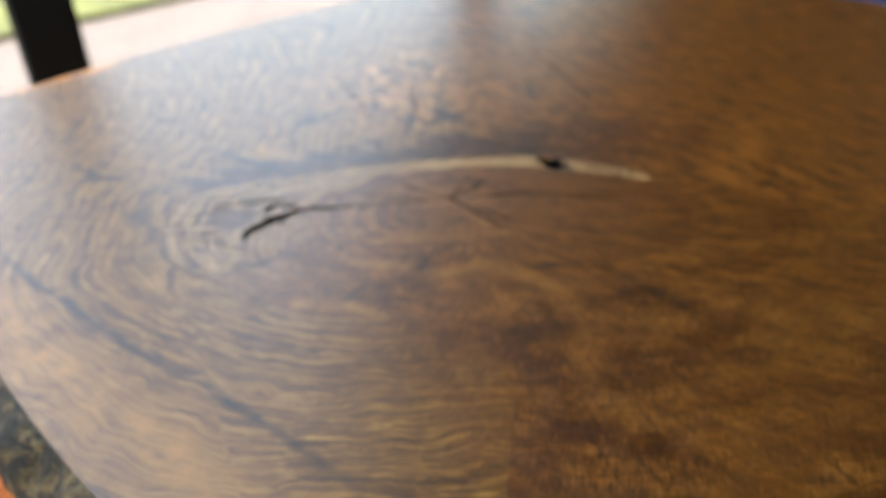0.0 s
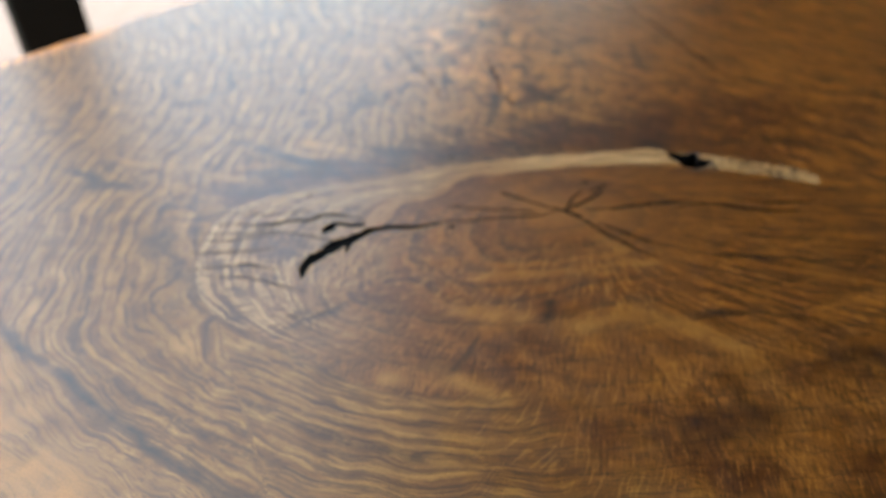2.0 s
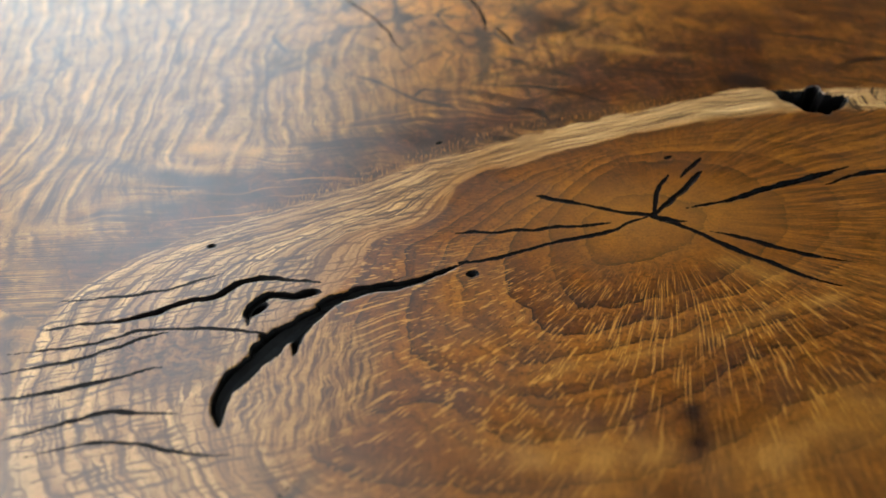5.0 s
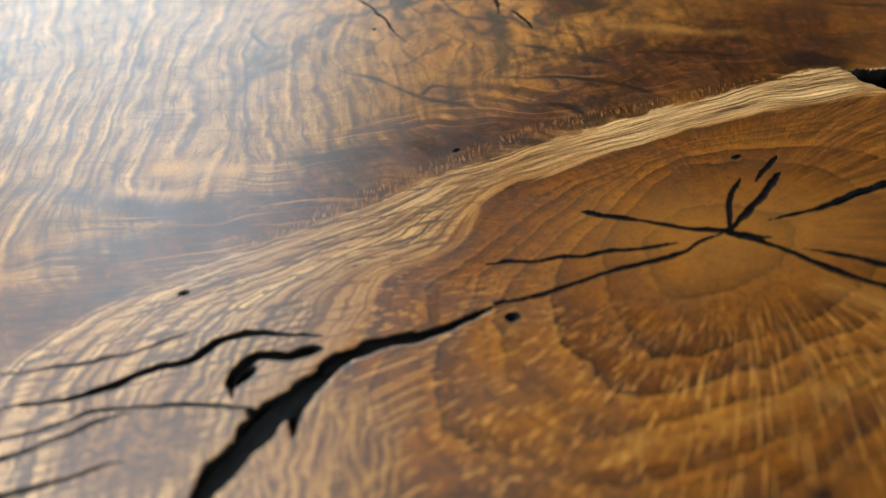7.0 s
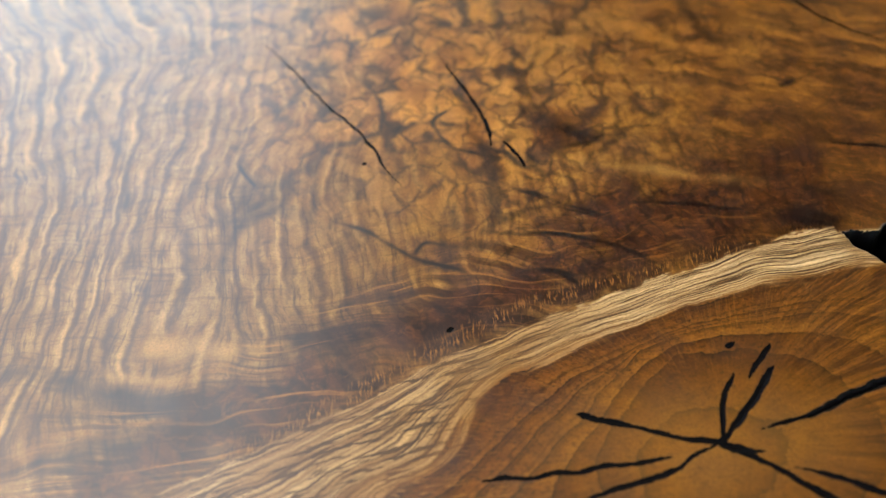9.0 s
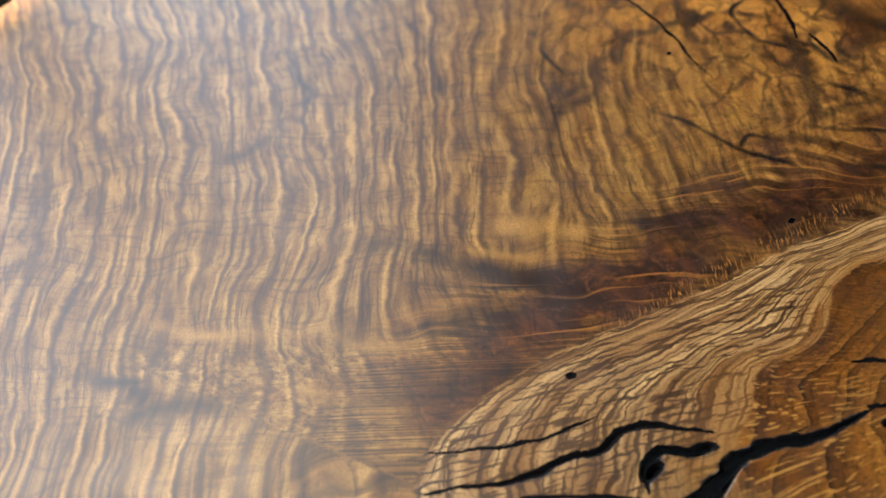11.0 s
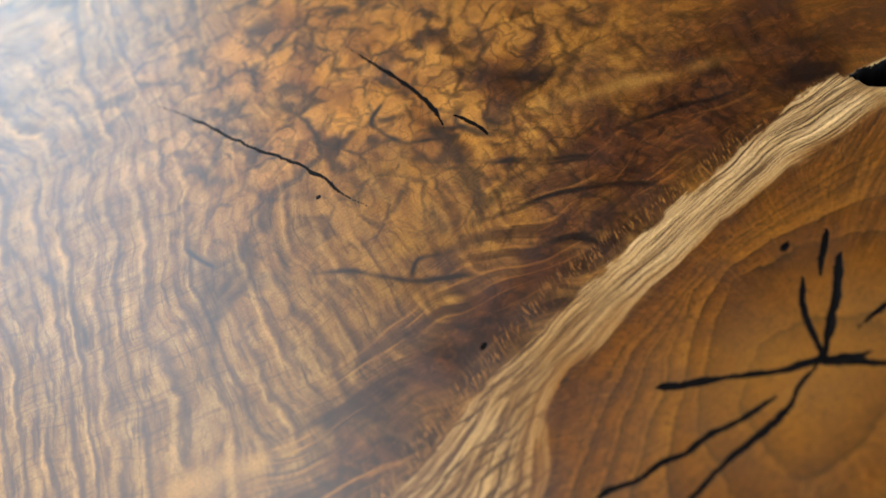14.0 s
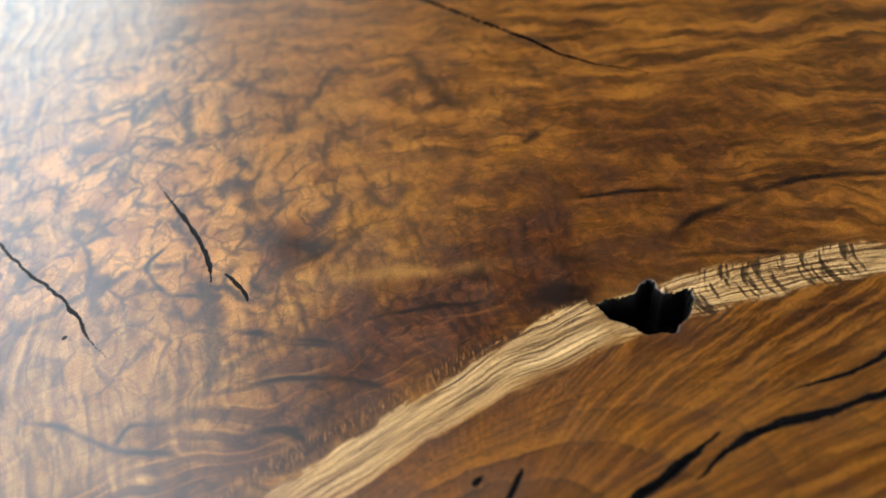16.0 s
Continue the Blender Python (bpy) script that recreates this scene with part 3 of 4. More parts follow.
gold = k.mix(k.mul(flecks, 0.72), gold, (0.66, 0.46, 0.22))
gold = k.mix(k.step(inr, 0.040, 0.0, 0.0, 0.45), gold, (0.50, 0.315, 0.125))
# east of the pith the rings run out into long streaks
fan = k.add(k.mul(iny, 0.12), k.add(k.mul(k.sub(py, 0.186), 0.45), k.mul(k.sub(mid, 0.5), 0.0030)))
lon = k.noise(k.xyz(k.mul(px, 60), k.mul(fan, 900), 2.0), 1.0, 3, 0.7)
lon2 = k.noise(k.xyz(k.mul(px, 17), k.mul(fan, 210), 5.0), 1.0, 5, 0.7)
long = k.mix(k.step(lon2, 0.3, 0.7), (0.120, 0.052, 0.014), (0.470, 0.270, 0.092))
long = k.mix(k.step(lon, 0.48, 0.78, 0.0, 0.68), long, (0.055, 0.024, 0.008))
gold = k.mix(k.step(px, 0.115, 0.185, 0.0, 0.62), gold, long)

# pale wood: fibres along the band, fine cross cuts
lw = k.add(lev, k.add(k.mul(k.sub(mid, 0.5), 0.05), k.mul(k.sub(k.noise(pos, 200, 2, 0.5), 0.5), 0.02)))
fib = k.noise(k.xyz(k.mul(run, 20), k.mul(lw, 26), 0.0), 1.0, 3, 0.6)
fib2 = k.noise(k.xyz(k.mul(run, 12), k.mul(lw, 6.5), 4.0), 1.0, 3, 0.6)
ringl = k.m("PINGPONG", k.mul(lw, 13.0), 1.0)
cuts = k.noise(k.xyz(k.add(k.mul(px, 44), k.mul(py, 14)), k.add(k.mul(py, 560), k.add(k.mul(px, -140), k.mul(mid, 2.0))), 9.0), 1.0, 2, 0.55)
cutm = k.mul(k.step(cuts, 0.56, 0.68), k.step(px, 0.06, -0.03, 0.25, 0.95))
pale = k.mix(k.step(fib2, 0.2, 0.8), (0.420, 0.290, 0.170), (0.740, 0.590, 0.400))
pale = k.mix(k.mul(k.m("POWER", ringl, 5.0), k.step(px, 0.0, -0.06, 0.2, 0.65)), pale, (0.100, 0.050, 0.020))
pale = k.mix(k.step(fib, 0.48, 0.68, 0.0, 0.85), pale, (0.085, 0.042, 0.017))
pale = k.mix(k.mul(cutm, 0.85), pale, (0.060, 0.030, 0.012))
pale = k.mix(k.lin(big, 0.2, 0.8, 0.0, 0.30), pale, (0.340, 0.195, 0.080))
pale = k.mix(k.step(lw, 3.95, 3.5, 0.0, 0.55), pale, (0.400, 0.230, 0.085))
# paler and whiter where the band is narrow
pale = k.mix(k.mul(k.step(px, 0.02, 0.09, 0.0, 0.45), k.step(fib, 0.55, 0.35)), pale, (0.920, 0.800, 0.640))
# past the hole: curved dark ribs across the pale wood
ribs = k.noise(k.xyz(k.add(k.mul(ba, 380), k.mul(k.mul(bc, bc), 9000)), k.mul(bc, 60), 1.5), 1.0, 3, 0.6)
pale = k.mix(k.mul(k.step(ribs, 0.50, 0.68), k.step(ba, 0.10, 0.085, 0.0, 0.75)), pale, (0.045, 0.021, 0.009))

# outer wood: ring lines with a light seam beside each, rays across them
calm = k.step(py, 0.02, 0.16)
kink = k.add(k.mul(k.sub(k.noise(k.xyz(k.mul(ou, 30), k.mul(ov, 110), 4.0), 1.0, 3, 0.6), 0.5), 0.0018), k.mul(k.noise(k.xyz(k.mul(ou, 42), k.mul(ov, 1.5), 14.0), 1.0, 1, 0.5), 0.0100))
wob2 = k.add(kink, k.add(k.mul(k.sub(k.noise(pos, 130, 3, 0.6), 0.5), 0.0014), k.mul(k.sub(k.noise(pos, 22, 2, 0.5), 0.5), 0.0040)))
po = k.m("DIVIDE", k.add(ou, wob2), 0.0118)
fo = k.m("FRACT", po)
seam = k.noise(k.xyz(k.mul(ou, 150), k.mul(ov, 30), 2.0), 1.0, 3, 0.6)
gap = k.noise(k.xyz(k.mul(ou, 55), k.mul(ov, 20), 5.0), 1.0, 2, 0.6)
off = k.sub(fo, 0.5)
off2 = k.sub(fo, 0.76)
dline = k.mul(k.mul(k.m("EXPONENT", k.mul(k.mul(off, off), -55.0)), k.step(gap, 0.2, 0.6, 0.25, 1.0)), k.lin(calm, 0, 1, 0.55, 1.0))
lline = k.mul(k.mul(k.m("EXPONENT", k.mul(k.mul(off2, off2), -75.0)), k.step(gap, 0.35, 0.75)), k.lin(calm, 0, 1, 0.2, 1.0))
cross = k.noise(k.xyz(k.mul(ou, 26), k.mul(ov, 460), 1.0), 1.0, 3, 0.6)
cross2 = k.noise(k.xyz(k.mul(ou, 9), k.mul(ov, 95), 3.0), 1.0, 3, 0.6)
streak = k.noise(k.xyz(k.mul(ou, 430), k.mul(ov, 42), 7.0), 1.0, 3, 0.65)
tan = k.mix(k.lin(seam, 0.15, 0.85), (0.275, 0.168, 0.066), (0.570, 0.408, 0.190))
tan = k.mix(k.lin(mid, 0.25, 0.9, 0.0, 0.5), tan, (0.190, 0.095, 0.032))
tan = k.mix(k.mul(k.step(cross, 0.52, 0.8, 0.0, 0.30), calm), tan, (0.075, 0.034, 0.012))
tan = k.mix(k.step(streak, 0.52, 0.8, 0.0, 0.5), tan, (0.060, 0.027, 0.010))
fo3 = k.m("PINGPONG", k.mul(po, 2.7), 1.0)
tan = k.mix(k.mul(k.mul(k.m("POWER", fo3, 5.0), k.step(gap, 0.8, 0.3)), 0.60), tan, (0.060, 0.027, 0.010))
tan = k.mix(k.mul(lline, 0.55), tan, (0.74, 0.53, 0.27))
shortd = k.noise(k.xyz(k.mul(ou, 210), k.mul(ov, 75), 12.0), 1.0, 3, 0.6)
tan = k.mix(k.step(shortd, 0.60, 0.88, 0.0, 0.35), tan, (0.050, 0.022, 0.008))
tan = k.mix(k.step(shortd, 0.35, 0.12, 0.0, 0.25), tan, (0.50, 0.32, 0.13))
tan = k.mix(k.mul(dline, 0.66), tan, (0.085, 0.040, 0.016))
fingers = k.mul(k.step(onear, 0.0, 0.40), k.step(py, 0.13, 0.20, 0.55, 1.0))
cross3 = k.noise(k.xyz(k.mul(ou, 16), k.mul(ov, 240), 8.0), 1.0, 3, 0.6)
tan = k.mix(k.mul(fingers, k.step(cross2, 0.46, 0.66, 0.0, 0.97)), tan, (0.055, 0.023, 0.009))
tan = k.mix(k.mul(fingers, k.step(cross2, 0.45, 0.20, 0.0, 0.80)), tan, (0.520, 0.315, 0.115))
tan = k.mix(k.mul(fingers, k.step(cross3, 0.5, 0.8, 0.0, 0.7)), tan, (0.060, 0.026, 0.010))
tan = k.mix(k.mul(fingers, k.step(cross3, 0.40, 0.15, 0.0, 0.55)), tan, (0.600, 0.400, 0.175))
# far right: long sloping stripes
rs = k.add(k.mul(px, 0.42), k.mul(py, 0.90))
rl = k.sub(k.mul(px, 0.90), k.mul(py, 0.42))
rw = k.add(rs, k.mul(k.sub(k.noise(pos, 24, 3, 0.55), 0.5), 0.020))
st = k.noise(k.xyz(k.mul(rw, 95), k.mul(rl, 19), 3.0), 1.0, 5, 0.68)
right = k.mix(k.step(st, 0.2, 0.8), (0.120, 0.054, 0.017), (0.500, 0.275, 0.094))
tan = k.mix(k.mul(m_right, 0.9), tan, right)
# burl: a net of fine dark checks with bright islands
warp = k.xyz(k.add(px, k.mul(k.noise(pos, 40, 3, 0.6), 0.010)), k.mul(k.add(py, k.mul(k.noise(pos, 33, 3, 0.6), 0.014)), 0.8), 0.0)
net = k.voronoi(warp, 62, "DISTANCE_TO_EDGE")
net2 = k.voronoi(warp, 27, "DISTANCE_TO_EDGE")
isl = k.noise(warp, 48, 4, 0.6)
burl = k.mix(k.step(isl, 0.2, 0.8), (0.400, 0.215, 0.074), (0.680, 0.425, 0.165))
burl = k.mix(k.mul(k.step(net, 0.13, 0.0, 0.0, 0.7), k.step(k.noise(pos, 55, 2), 0.25, 0.65)), burl, (0.045, 0.019, 0.007))
burl = k.mix(k.mul(k.step(net2, 0.10, 0.0, 0.0, 0.85), k.step(k.noise(pos, 30, 2), 0.3, 0.65)), burl, (0.030, 0.013, 0.006))
tan = k.mix(k.mul(m_burl, 0.9), tan, burl)
# brown heart
brown = k.mix(k.lin(seam, 0.15, 0.85), (0.075, 0.032, 0.012), (0.215, 0.098, 0.034))
brown = k.mix(k.step(k.noise(k.xyz(k.mul(px, 110), k.mul(py, 150), 6.0), 1.0, 4, 0.6, 1.2), 0.45, 0.85, 0.0, 0.65), brown, (0.330, 0.170, 0.060))
outer = k.mix(k.lin(k.add(m_dark, k.mul(k.sub(mid, 0.5), 0.5)), 0.15, 0.8), tan, brown)
# fine dark veins wandering through the burl and the brown heart
vn = k.m("ABSOLUTE", k.sub(k.noise(warp, 34, 2, 0.55), 0.5))
vn2 = k.m("ABSOLUTE", k.sub(k.noise(k.xyz(k.mul(px, 70), k.mul(py, 48), 11.0), 1.0, 2, 0.55, 0.8), 0.5))
where_v = k.m("MINIMUM", k.add(k.add(k.mul(m_burl, 0.9), k.mul(m_dark, 0.8)), k.mul(onear, 0.35)), 1.0)
outer = k.mix(k.mul(where_v, k.step(vn, 0.060, 0.004, 0.0, 0.40)), outer, (0.030, 0.013, 0.006))
outer = k.mix(k.mul(where_v, k.step(vn2, 0.050, 0.004, 0.0, 0.35)), outer, (0.035, 0.015, 0.007))
outer = k.mix(k.mul(fingers, k.mul(k.step(cross3, 0.42, 0.16, 0.0, 0.7), k.step(ba, 0.22, 0.31, 0.45, 1.0))), outer, (0.520, 0.310, 0.115))
# bright fringe hairs where the outer wood meets the band
hair = k.noise(k.xyz(k.add(k.add(k.mul(ba, 1050), k.mul(bc, 420)), k.mul(mid, 3.0)), k.mul(bc, 170), 8.0), 1.0, 3, 0.6)
outer = k.mix(k.mul(fringe, 0.75), outer, (0.090, 0.038, 0.011))
outer = k.mix(k.mul(fringe, k.step(hair, 0.50, 0.72, 0.0, 0.85)), outer, (0.52, 0.33, 0.135))

# mottled wood under the knot
lowst = k.noise(k.xyz(k.mul(inx, 60), k.mul(iny, 60), k.mul(inr, 30)), 1.0, 3, 0.6)
low = k.mix(k.step(k.add(k.mul(k.noise(k.xyz(k.mul(inr, 55), k.mul(px, 16), 4.0), 1.0, 4, 0.6), 0.55), k.mul(k.noise(pos, 34, 4, 0.6), 0.45)), 0.2, 0.8), (0.160, 0.074, 0.020), (0.420, 0.250, 0.096))
low = k.mix(k.step(lowst, 0.55, 0.85, 0.0, 0.40), low, (0.090, 0.040, 0.011))
lowl = k.noise(k.xyz(k.mul(inr, 330), k.mul(px, 22), 2.0), 1.0, 4, 0.65)
low = k.mix(k.step(lowl, 0.52, 0.90, 0.0, 0.45), low, (0.080, 0.036, 0.010))
lv = k.noise(k.xyz(k.mul(px, 480), k.mul(py, 75), 6.0), 1.0, 3, 0.65)
low = k.mix(k.step(lv, 0.5, 0.85, 0.0, 0.55), low, (0.075, 0.033, 0.010))
low = k.mix(k.step(lv, 0.45, 0.15, 0.0, 0.4), low, (0.55, 0.37, 0.17))
low = k.mix(k.mul(late, 0.45), low, (0.060, 0.026, 0.008))

wood = k.mix(k.mul(m_low, k.lin(big, 0.3, 0.6, 0.55, 1.0)), gold, low)
wood = k.mix(m_pale, wood, pale)
kx, ky = k.sub(px, -0.056), k.sub(py, 0.102)
knee = k.step(k.m("SQRT", k.add(k.mul(kx, kx), k.mul(ky, ky))), 0.040, 0.024)
curl = k.noise(k.xyz(k.add(k.mul(px, 620), k.mul(k.noise(pos, 75, 2, 0.5), 3.2)), k.mul(py, 70), 3.0), 1.0, 3, 0.6)
swirl = k.mix(k.step(curl, 0.3, 0.75), (0.600, 0.430, 0.235), (0.085, 0.040, 0.014))
swirl = k.mix(k.lin(mid, 0.2, 0.9, 0.0, 0.5), swirl, (0.230, 0.115, 0.040))
wood = k.mix(k.mul(knee, 0.7), wood, swirl)
nx, ny = k.m("DIVIDE", k.sub(px, -0.110), 0.034), k.m("DIVIDE", k.sub(py, 0.113), 0.019)
bird = k.step(k.add(k.m("SQRT", k.add(k.mul(nx, nx), k.mul(ny, ny))), k.mul(k.noise(pos, 70, 3), 0.5)), 1.3, 0.7)
eyes = k.noise(k.xyz(k.mul(px, 150), k.mul(py, 190), 2.0), 1.0, 3, 0.6, 1.6)
wood = k.mix(k.mul(bird, 0.85), wood, k.mix(k.step(eyes, 0.2, 0.8), (0.085, 0.040, 0.015), (0.300, 0.170, 0.066)))
wood = k.mix(m_out, wood, outer)
wood = k.mix(k.mul(m_light, k.lin(mid, 0.1, 0.8, 0.4, 1.0)), wood, (0.56, 0.38, 0.17))
wood = k.mix(k.lin(fine, 0.3, 0.9, 0.0, 0.25), wood, (0.04, 0.018, 0.006))
wood = k.mix(k.mul(m_stain, k.lin(mid, 0.2, 0.8, 0.6, 1.0)), wood, (0.045, 0.020, 0.008))
deepen = k.t.nodes.new("ShaderNodeGamma")
k.put(deepen.inputs[0], wood)
deepen.inputs[1].default_value = 1.55
wood = k.mix(1.0, deepen.outputs[0], (1.28, 1.03, 0.74), "MULTIPLY")
# cracks and holes: rims browner, walls painted near black for filler and inner shade
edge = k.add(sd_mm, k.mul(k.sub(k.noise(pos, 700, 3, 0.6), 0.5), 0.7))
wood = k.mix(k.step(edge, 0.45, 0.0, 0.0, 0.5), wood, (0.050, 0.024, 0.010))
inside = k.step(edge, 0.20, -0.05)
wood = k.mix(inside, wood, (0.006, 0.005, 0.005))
k.bump(k.add(k.add(k.mul(fib, m_pale), k.mul(streak, m_out)), k.mul(fine, 0.3)), 0.05, 0.0004)
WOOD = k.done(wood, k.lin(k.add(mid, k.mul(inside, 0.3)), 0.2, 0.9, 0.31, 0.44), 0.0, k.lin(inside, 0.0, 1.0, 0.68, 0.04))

BARK = Nodes("weathered_live_edge")
bp = BARK.where()
b1 = BARK.noise(bp, 38, 4, 0.65, 0.4)
b2 = BARK.noise(bp, 160, 4, 0.65)
bcol = BARK.mix(BARK.step(b1, 0.45, 0.75), (0.020, 0.014, 0.011), (0.260, 0.165, 0.066))
bcol = BARK.mix(BARK.step(b2, 0.5, 0.7, 0.0, 0.6), bcol, (0.09, 0.06, 0.035))
BARK.bump(BARK.add(b1, b2), 0.8, 0.004)
BARK = BARK.done(bcol, 0.7)

BLACK = plain("black_powder_coat", (0.003, 0.003, 0.0035), 0.75, 0.0, 0.2, 60, 0.0, 0.12)
ORANGE = plain("orange_fabric", (0.85, 0.20, 0.03), 0.8, 0.0, 0.15, 90, 0.001)
NAVY = plain("navy_fabric", (0.035, 0.045, 0.16), 0.8, 0.0, 0.15, 90, 0.001)
DIM = plain("dark_timber_wall", (0.060, 0.040, 0.026), 0.8, 0.0, 0.15, 5)
PLASTER = plain("warm_plaster", (0.42, 0.36, 0.29), 0.85, 0.0, 0.05, 5, 0.001)
CEIL = plain("dark_timber_ceiling", (0.045, 0.030, 0.020), 0.8, 0.0, 0.15, 4)
FLOOR = plain("floor_screed", (0.36, 0.27, 0.21), 0.55, 0.0, 0.1, 4)
PAVE = plain("grey_paving", (0.075, 0.062, 0.066), 0.8, 0.0, 0.08, 3)
LAWN = plain("lawn", (0.055, 0.065, 0.014), 0.9, 0.0, 0.3, 6)


# ---- mesh helpers ----
def link(name, bm, material, parent=None, label=""):
    me = bpy.data.meshes.new(name)
    bm.to_mesh(me)
    bm.free()
    me.materials.append(material)
    ob = new(name, me)
    if parent:
        ob.parent = parent
    if label:
        ob["label"] = label
    return ob


part = link


def box(bm, x0, y0, z0, x1, y1, z1, bevel=0.0):
    vs = [bm.verts.new(p) for p in [(x0, y0, z0), (x1, y0, z0), (x1, y1, z0), (x0, y1, z0), (x0, y0, z1), (x1, y0, z1), (x1, y1, z1), (x0, y1, z1)]]
    fs = [bm.faces.new([vs[i] for i in f]) for f in [(3, 2, 1, 0), (4, 5, 6, 7), (0, 1, 5, 4), (1, 2, 6, 5), (2, 3, 7, 6), (3, 0, 4, 7)]]
    if bevel:
        es = {e for f in fs for e in f.edges}
        bmesh.ops.bevel(bm, geom=list(es), offset=bevel, segments=2, affect="EDGES", profile=0.6)
    return bm


def boxed(name, a, b, material, parent=None, bevel=0.0, label=""):
    return link(name, box(bmesh.new(), *a, *b, bevel), material, parent, label)


def thing(name, m, label, category, group=""):
    ob = new(name)
    ob.matrix_world = m
    return tagged(ob, label, category, group)


# ---- the table ----
table = thing("slab_table", pose(0, 0, 0), "live-edge hardwood slab table with oiled, cracked knotty top", "table")
me = bpy.data.meshes.new("tabletop")
co = np.stack([X, Y, TOP - SINK], 1).astype(np.float32)
idx = np.arange(NX * NY).reshape(NX, NY)
quads = np.stack([idx[:-1, :-1], idx[1:, :-1], idx[1:, 1:], idx[:-1, 1:]], -1).reshape(-1, 4)
me.vertices.add(len(co))
me.vertices.foreach_set("co", co.ravel())
me.loops.add(quads.size)
me.loops.foreach_set("vertex_index", quads.ravel().astype(np.int32))
me.polygons.add(len(quads))
me.polygons.foreach_set("loop_start", np.arange(0, quads.size, 4, dtype=np.int32))
me.update(calc_edges=True)
me.polygons.foreach_set("use_smooth", np.ones(len(quads), dtype=bool))
for name, cols in (("inner", (np.cos(ray), np.sin(ray), IN_R)), ("outer", (OUT_U, OUT_V, near_band)), ("band", (br, STRAIGHT, FRINGE)),
                   ("zone", (PALE, OUT, DARK)), ("zone_b", (BURL, LOW, RIGHT)), ("crack", (SD * 1000, STAIN, LIGHT)), ("ring", (LEVEL, rim_len - rim_run, RIM_OUT))):
    at = me.attributes.new(name, "FLOAT_VECTOR", "POINT")
    at.data.foreach_set("vector", np.stack(cols, 1).astype(np.float32).ravel())
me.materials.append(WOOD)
top = new("tabletop", me)
top.parent = table

# live edge: an uneven rim under the outline
n = 420
xs = np.linspace(-0.58, 0.80, n)
ring = [(x, y) for x, y in zip(xs, edge_y(FAR, xs))] + [(x, y) for x, y in zip(xs[::-1], edge_y(NEAR, xs[::-1]))]
bm = bmesh.new()
levels = [0.0, 0.006, 0.015, 0.026, 0.038, 0.050, 0.060]
loops = []
cx, cy = 0.1, 0.3
for li, h in enumerate(levels):
    row = []
    for x, y in ring:
        v = Vector((x - cx, y - cy))
        v.normalize()
        bulge = (0.012 * math.sin(math.pi * h / 0.06) + 0.030 * h / 0.06) if li else 0.0
        rag = (noise.noise(Vector((x * 22, y * 22, h * 30))) * 0.012 + noise.noise(Vector((x * 70, y * 70, h * 80))) * 0.005) if li else 0.0
        row.append(bm.verts.new((x + v.x * (bulge + rag), y + v.y * (bulge + rag), TOP - 0.0005 - h)))
    loops.append(row)
for a, b in zip(loops[:-1], loops[1:]):
    for i in range(len(ring)):
        j = (i + 1) % len(ring)
        bm.faces.new((a[j], a[i], b[i], b[j]))
bm.faces.new(loops[-1])
for f in bm.faces:
    f.smooth = True
rim = link("live_edge", bm, BARK, table, "dark weathered bark edge with tan patches")
for i, (x, y) in enumerate([(-0.22, 0.22), (0.28, 0.75), (0.55, 0.65), (0.45, -0.1)]):
    boxed("leg", (x - 0.03, y - 0.03, 0), (x + 0.03, y + 0.03, TOP - 0.058), BLACK, table, 0.004)

# black filler lying a little under the surface in the wide cracks
FILL = plain("black_filler", (0.004, 0.0048, 0.005), 0.7, 0.0, 0.3, 300, 0.0003, 0.06)
for pts, w, depth, tp, rg in CRACKS:
    if w < 0.00125:
        continue
    bm = bmesh.new()
    rows_, q = [], [Vector((a[0], a[1], 0)) for a in pts]
    for i, c in enumerate(q):
        d = (q[min(i + 1, len(q) - 1)] - q[max(i - 1, 0)]).normalized()
        f = i / (len(q) - 1)
        half = w * 0.8 * (0.15 + 0.85 * min(1, f / tp[0] if tp[0] else 1, (1 - f) / tp[1] if tp[1] else 1))
        nrm = Vector((-d.y, d.x, 0)) * half
        rows_.append([bm.verts.new((c + nrm * k_ + Vector((0, 0, TOP - z_)))[:]) for k_, z_ in ((1, 0.0020), (0, 0.0024), (-1, 0.0020), (0, 0.0050))])
    for a, b in zip(rows_[:-1], rows_[1:]):
        for i in range(4):
            bm.faces.new((a[i], b[i], b[(i + 1) % 4], a[(i + 1) % 4]))
    bm.faces.new(rows_[0])
    bm.faces.new(rows_[-1][::-1])
    bmesh.ops.recalc_face_normals(bm, faces=bm.faces)
    part("crack_filler", bm, FILL, table, "matt black crack filler")


def disc(r, z0, z1, bevel, n=40):
    bm = bmesh.new()
    prof = [(r - bevel, z0)] + [(r - bevel + bevel * math.sin(a), (z0 + z1) / 2 - (z1 - z0) / 2 * math.cos(a)) for a in (0.5, 1.1, 1.57, 2.0, 2.6)] + [(r - bevel, z1), (r * 0.5, z1 + 0.006)]
    rings = [[bm.verts.new((q * math.cos(i * math.tau / n), q * math.sin(i * math.tau / n), z)) for i in range(n)] for q, z in prof]
    for a, b in zip(rings[:-1], rings[1:]):
        for i in range(n):
            f = bm.faces.new((a[i], a[(i + 1) % n], b[(i + 1) % n], b[i]))
            f.smooth = True
    bm.faces.new(rings[-1])
    bm.faces.new(rings[0][::-1])
    return bm


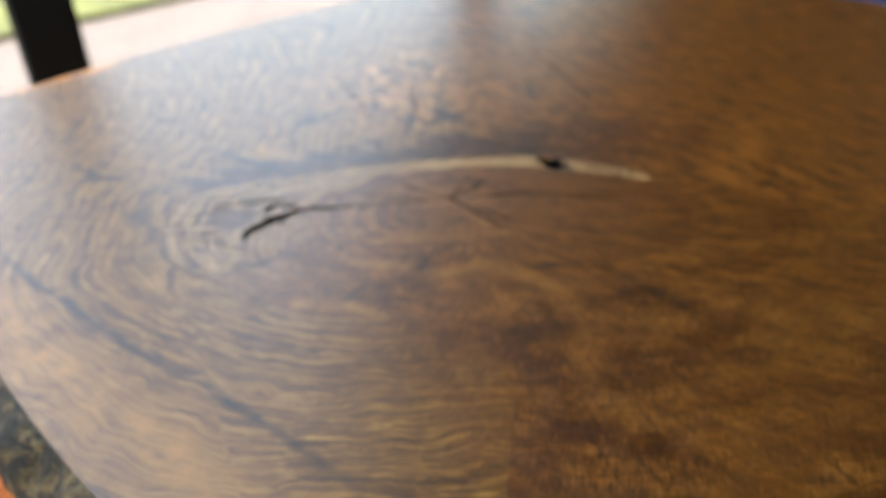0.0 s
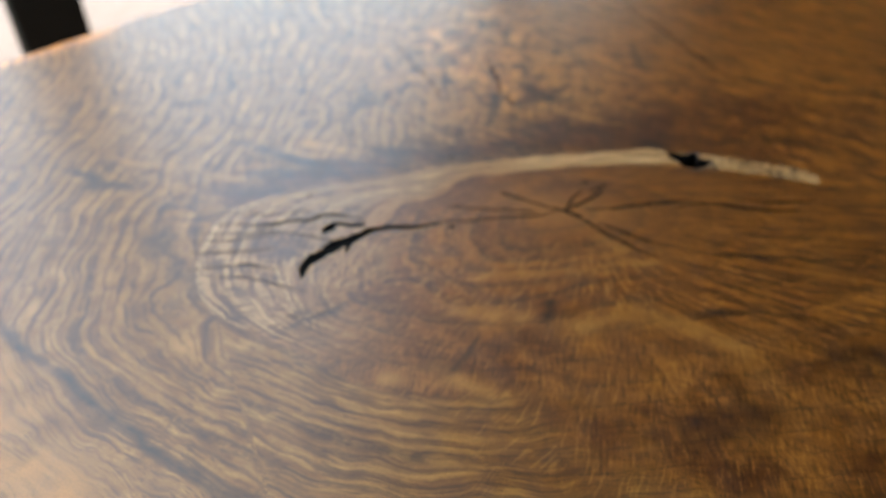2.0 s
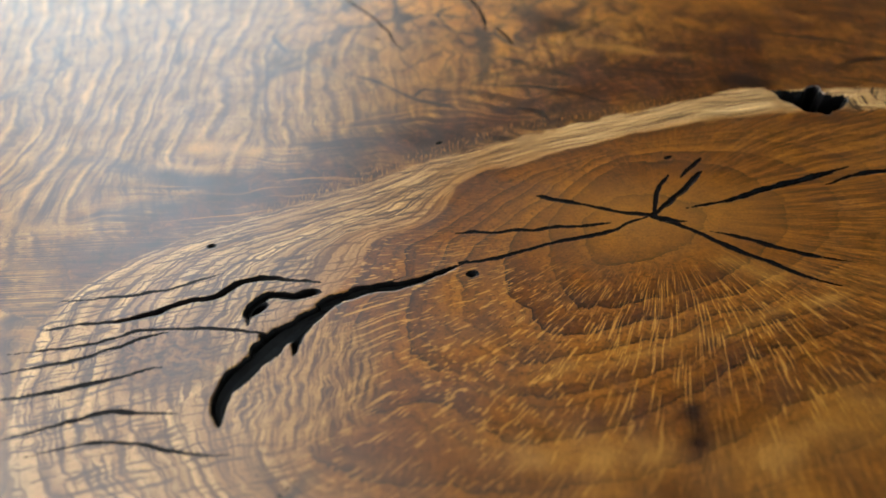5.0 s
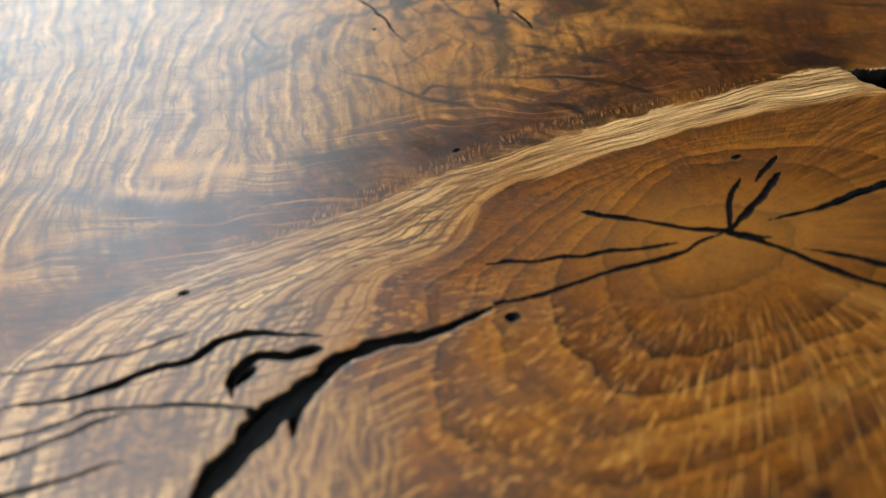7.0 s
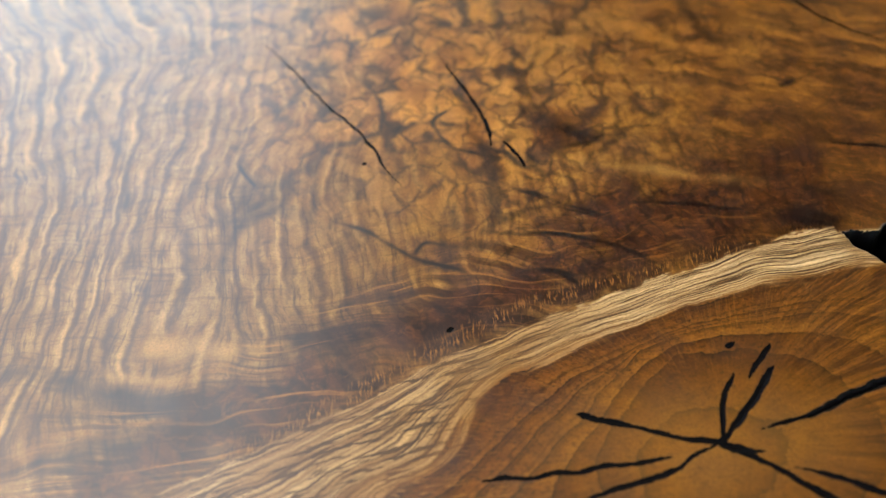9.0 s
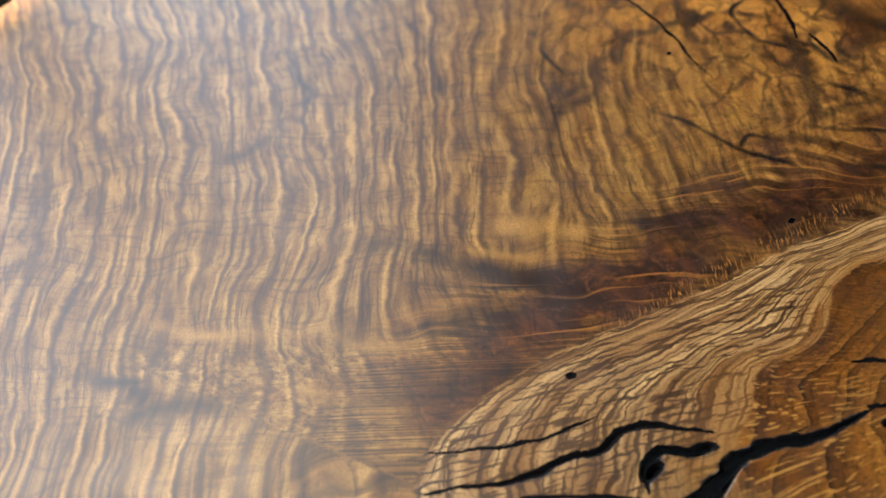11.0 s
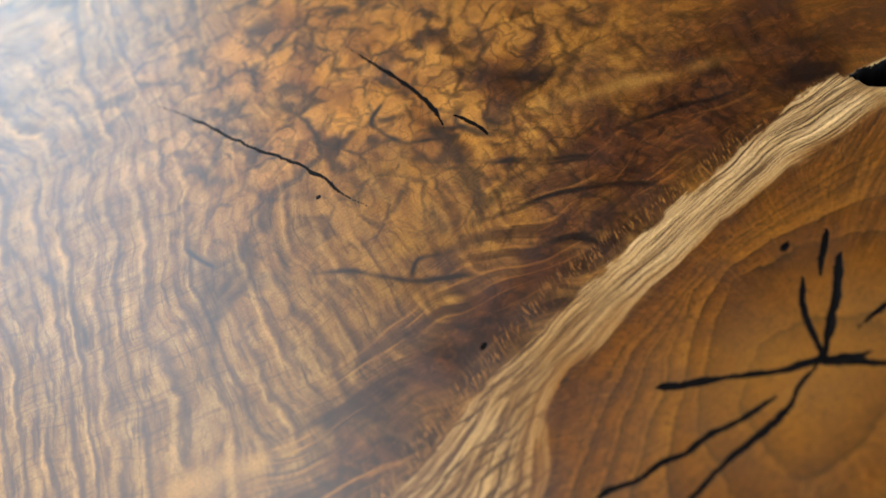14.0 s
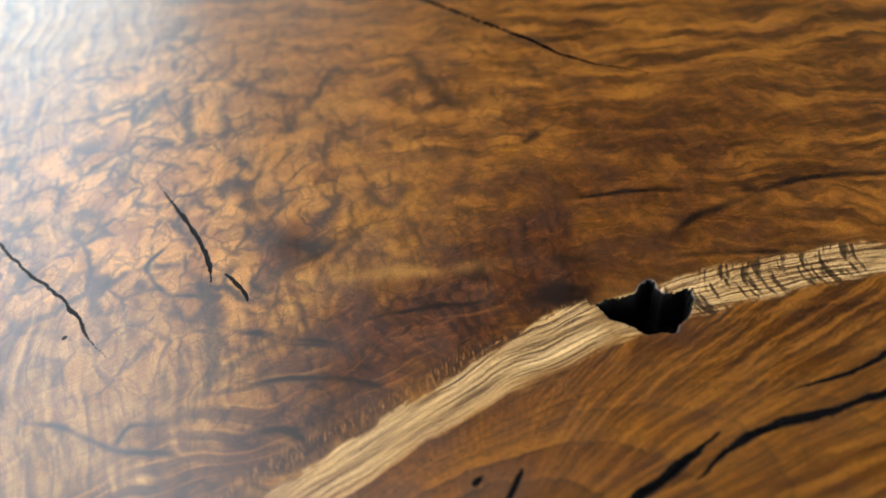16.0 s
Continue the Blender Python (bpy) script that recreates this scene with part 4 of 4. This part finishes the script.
def rod(a, b, r0, r1, n=10):
    bm = bmesh.new()
    a, b = Vector(a), Vector(b)
    d = (b - a).normalized()
    u = d.orthogonal().normalized()
    v = d.cross(u)
    ends = [[bm.verts.new(c + (u * math.cos(i * math.tau / n) + v * math.sin(i * math.tau / n)) * r) for i in range(n)] for c, r in ((a, r0), (b, r1))]
    for i in range(n):
        bm.faces.new((ends[0][i], ends[0][(i + 1) % n], ends[1][(i + 1) % n], ends[1][i])).smooth = True
    bm.faces.new(ends[0][::-1])
    bm.faces.new(ends[1])
    return bm


stool = thing("stool", pose(-0.47, -0.10, 0), "round stool with bright orange fabric seat beside the table", "stool")
part("seat", disc(0.21, 0.40, 0.455, 0.03), ORANGE, stool, "bright orange padded fabric seat")
part("piping", disc(0.214, 0.418, 0.430, 0.006), ORANGE, stool)
for i in range(4):
    c, q = math.cos(i * math.pi / 2 + 0.6), math.sin(i * math.pi / 2 + 0.6)
    part("leg", rod((0.19 * c, 0.19 * q, 0.0), (0.13 * c, 0.13 * q, 0.402), 0.011, 0.014), BLACK, stool, "black metal leg")

chair = thing("chair", pose(1.30, 1.97, 0, 0, 0, 35), "navy blue upholstered chair with black metal legs", "chair")
part("seat", box(bmesh.new(), -0.23, -0.23, 0.43, 0.23, 0.23, 0.51, 0.025), NAVY, chair)
part("backrest", box(bmesh.new(), -0.22, 0.17, 0.52, 0.22, 0.23, 0.88, 0.025), NAVY, chair)
for x, y in ((-0.19, -0.19), (0.19, -0.19), (-0.19, 0.19), (0.19, 0.19)):
    part("leg", rod((x * 1.08, y * 1.08, 0.0), (x, y, 0.432), 0.011, 0.014), BLACK, chair, "black metal leg")

# ---- room ----
# the glazed side stands across the direction NRM, beyond the far edge
NRM = Vector((-0.76, 0.65, 0)).normalized()
TAN = Vector((NRM.y, -NRM.x, 0))
turn = math.degrees(math.atan2(TAN.y, TAN.x))
WALL = 0.619 + 0.60
foot = NRM * WALL


def on_wall(u, z, v=0.0):
    p = foot + TAN * u + NRM * v
    return (p.x, p.y, z)


room = pose(foot.x, foot.y, 0, 0, 0, turn)     # x along the glazing, y outwards


def placed(ob, m=room):
    ob.matrix_world = m
    return ob


floor = placed(boxed("floor", (-3.5, -5.0, -0.12), (4.5, 0.0, 0.0), FLOOR))
tagged(floor, "plain brown screed floor", "floor", kind="structure")
# unseen ceiling, kept dark so its reflection doesn't haze the wood
ceiling = placed(boxed("ceiling", (-3.5, -5.0, 4.4), (4.5, 0.1, 4.55), CEIL))
tagged(ceiling, "unseen dark timber ceiling, kept dark to mirror little in the table top", "ceiling", kind="structure")
# wall_north is unseen, added and kept dark to limit sheen on the table
for nm, a, b in (("wall_east", (4.5, -5.0, 0), (4.65, 0.1, 4.4)), ("wall_west", (-3.65, -5.0, 0), (-3.5, 0.1, 4.4)), ("wall_north", (2.46, 0.0, 0), (4.5, 0.1, 4.4))):
    dim = nm == "wall_north"
    tagged(placed(boxed(nm, a, b, DIM if dim else PLASTER)), "unseen dark timber wall, added to end the window's reflection" if dim else "plain warm plaster wall", "wall", kind="structure")
# unseen sloping panel, added to fade the window's reflection towards the right
bm = bmesh.new()
head_line = [(0.065, 4.4), (1.1, 1.45), (2.4, 0.95), (2.4, 4.4)]
front = [bm.verts.new((u, 0.0, z)) for u, z in head_line]
back = [bm.verts.new((u, 0.1, z)) for u, z in head_line]
bm.faces.new(front)
bm.faces.new(back[::-1])
for i in range(4):
    bm.faces.new((front[i], back[i], back[(i + 1) % 4], front[(i + 1) % 4]))
bmesh.ops.recalc_face_normals(bm, faces=bm.faces)
tagged(placed(link("reflection_trim_panel", bm, DIM)), "unseen dark timber panel above the window, added to trim its reflection", "wall", kind="structure")
# unseen wall behind the camera; three wide openings added to let in fill light
bm = bmesh.new()
for x0, x1, z0, z1 in ((-3.5, 4.5, 0, 0.5), (-3.5, 4.5, 2.9, 4.4), (-3.5, -3.0, 0.5, 2.9), (-0.8, -0.5, 0.5, 2.9), (1.7, 2.0, 0.5, 2.9), (4.2, 4.5, 0.5, 2.9)):
    box(bm, x0, -5.15, z0, x1, -5.0, z1)
tagged(placed(link("wall_south", bm, PLASTER)), "unseen plaster wall, three wide openings added for fill light", "wall", kind="structure")
win = tagged(placed(new("window_1")), "wide black-framed glazing open to daylight", "window", kind="structure")
for u, head in ((-3.4, 4.4), (-2.2, 4.4), (-1.0, 4.4), (0.17, 4.1), (1.4, 1.33), (2.4, 0.95)):
    boxed("post", (u - 0.06, 0.0, 0.0), (u + 0.06, 0.05, head), BLACK, win, 0.004)
boxed("bottom_rail", (-3.34, 0.005, 0.28), (2.34, 0.045, 0.425), BLACK, win, 0.004)
boxed("top_rail", (-3.34, 0.005, 4.28), (0.065, 0.045, 4.4), BLACK, win, 0.004)

ground = placed(boxed("ground", (-800, -800, -0.3), (800, 800, -0.13), PAVE))
tagged(ground, "sunlit grey paving", "ground", kind="structure")
lawn = placed(boxed("lawn", (-60, 2.2, -0.13), (60, 60, -0.10), LAWN))
tagged(lawn, "sunlit yellow-green lawn", "lawn", kind="structure")
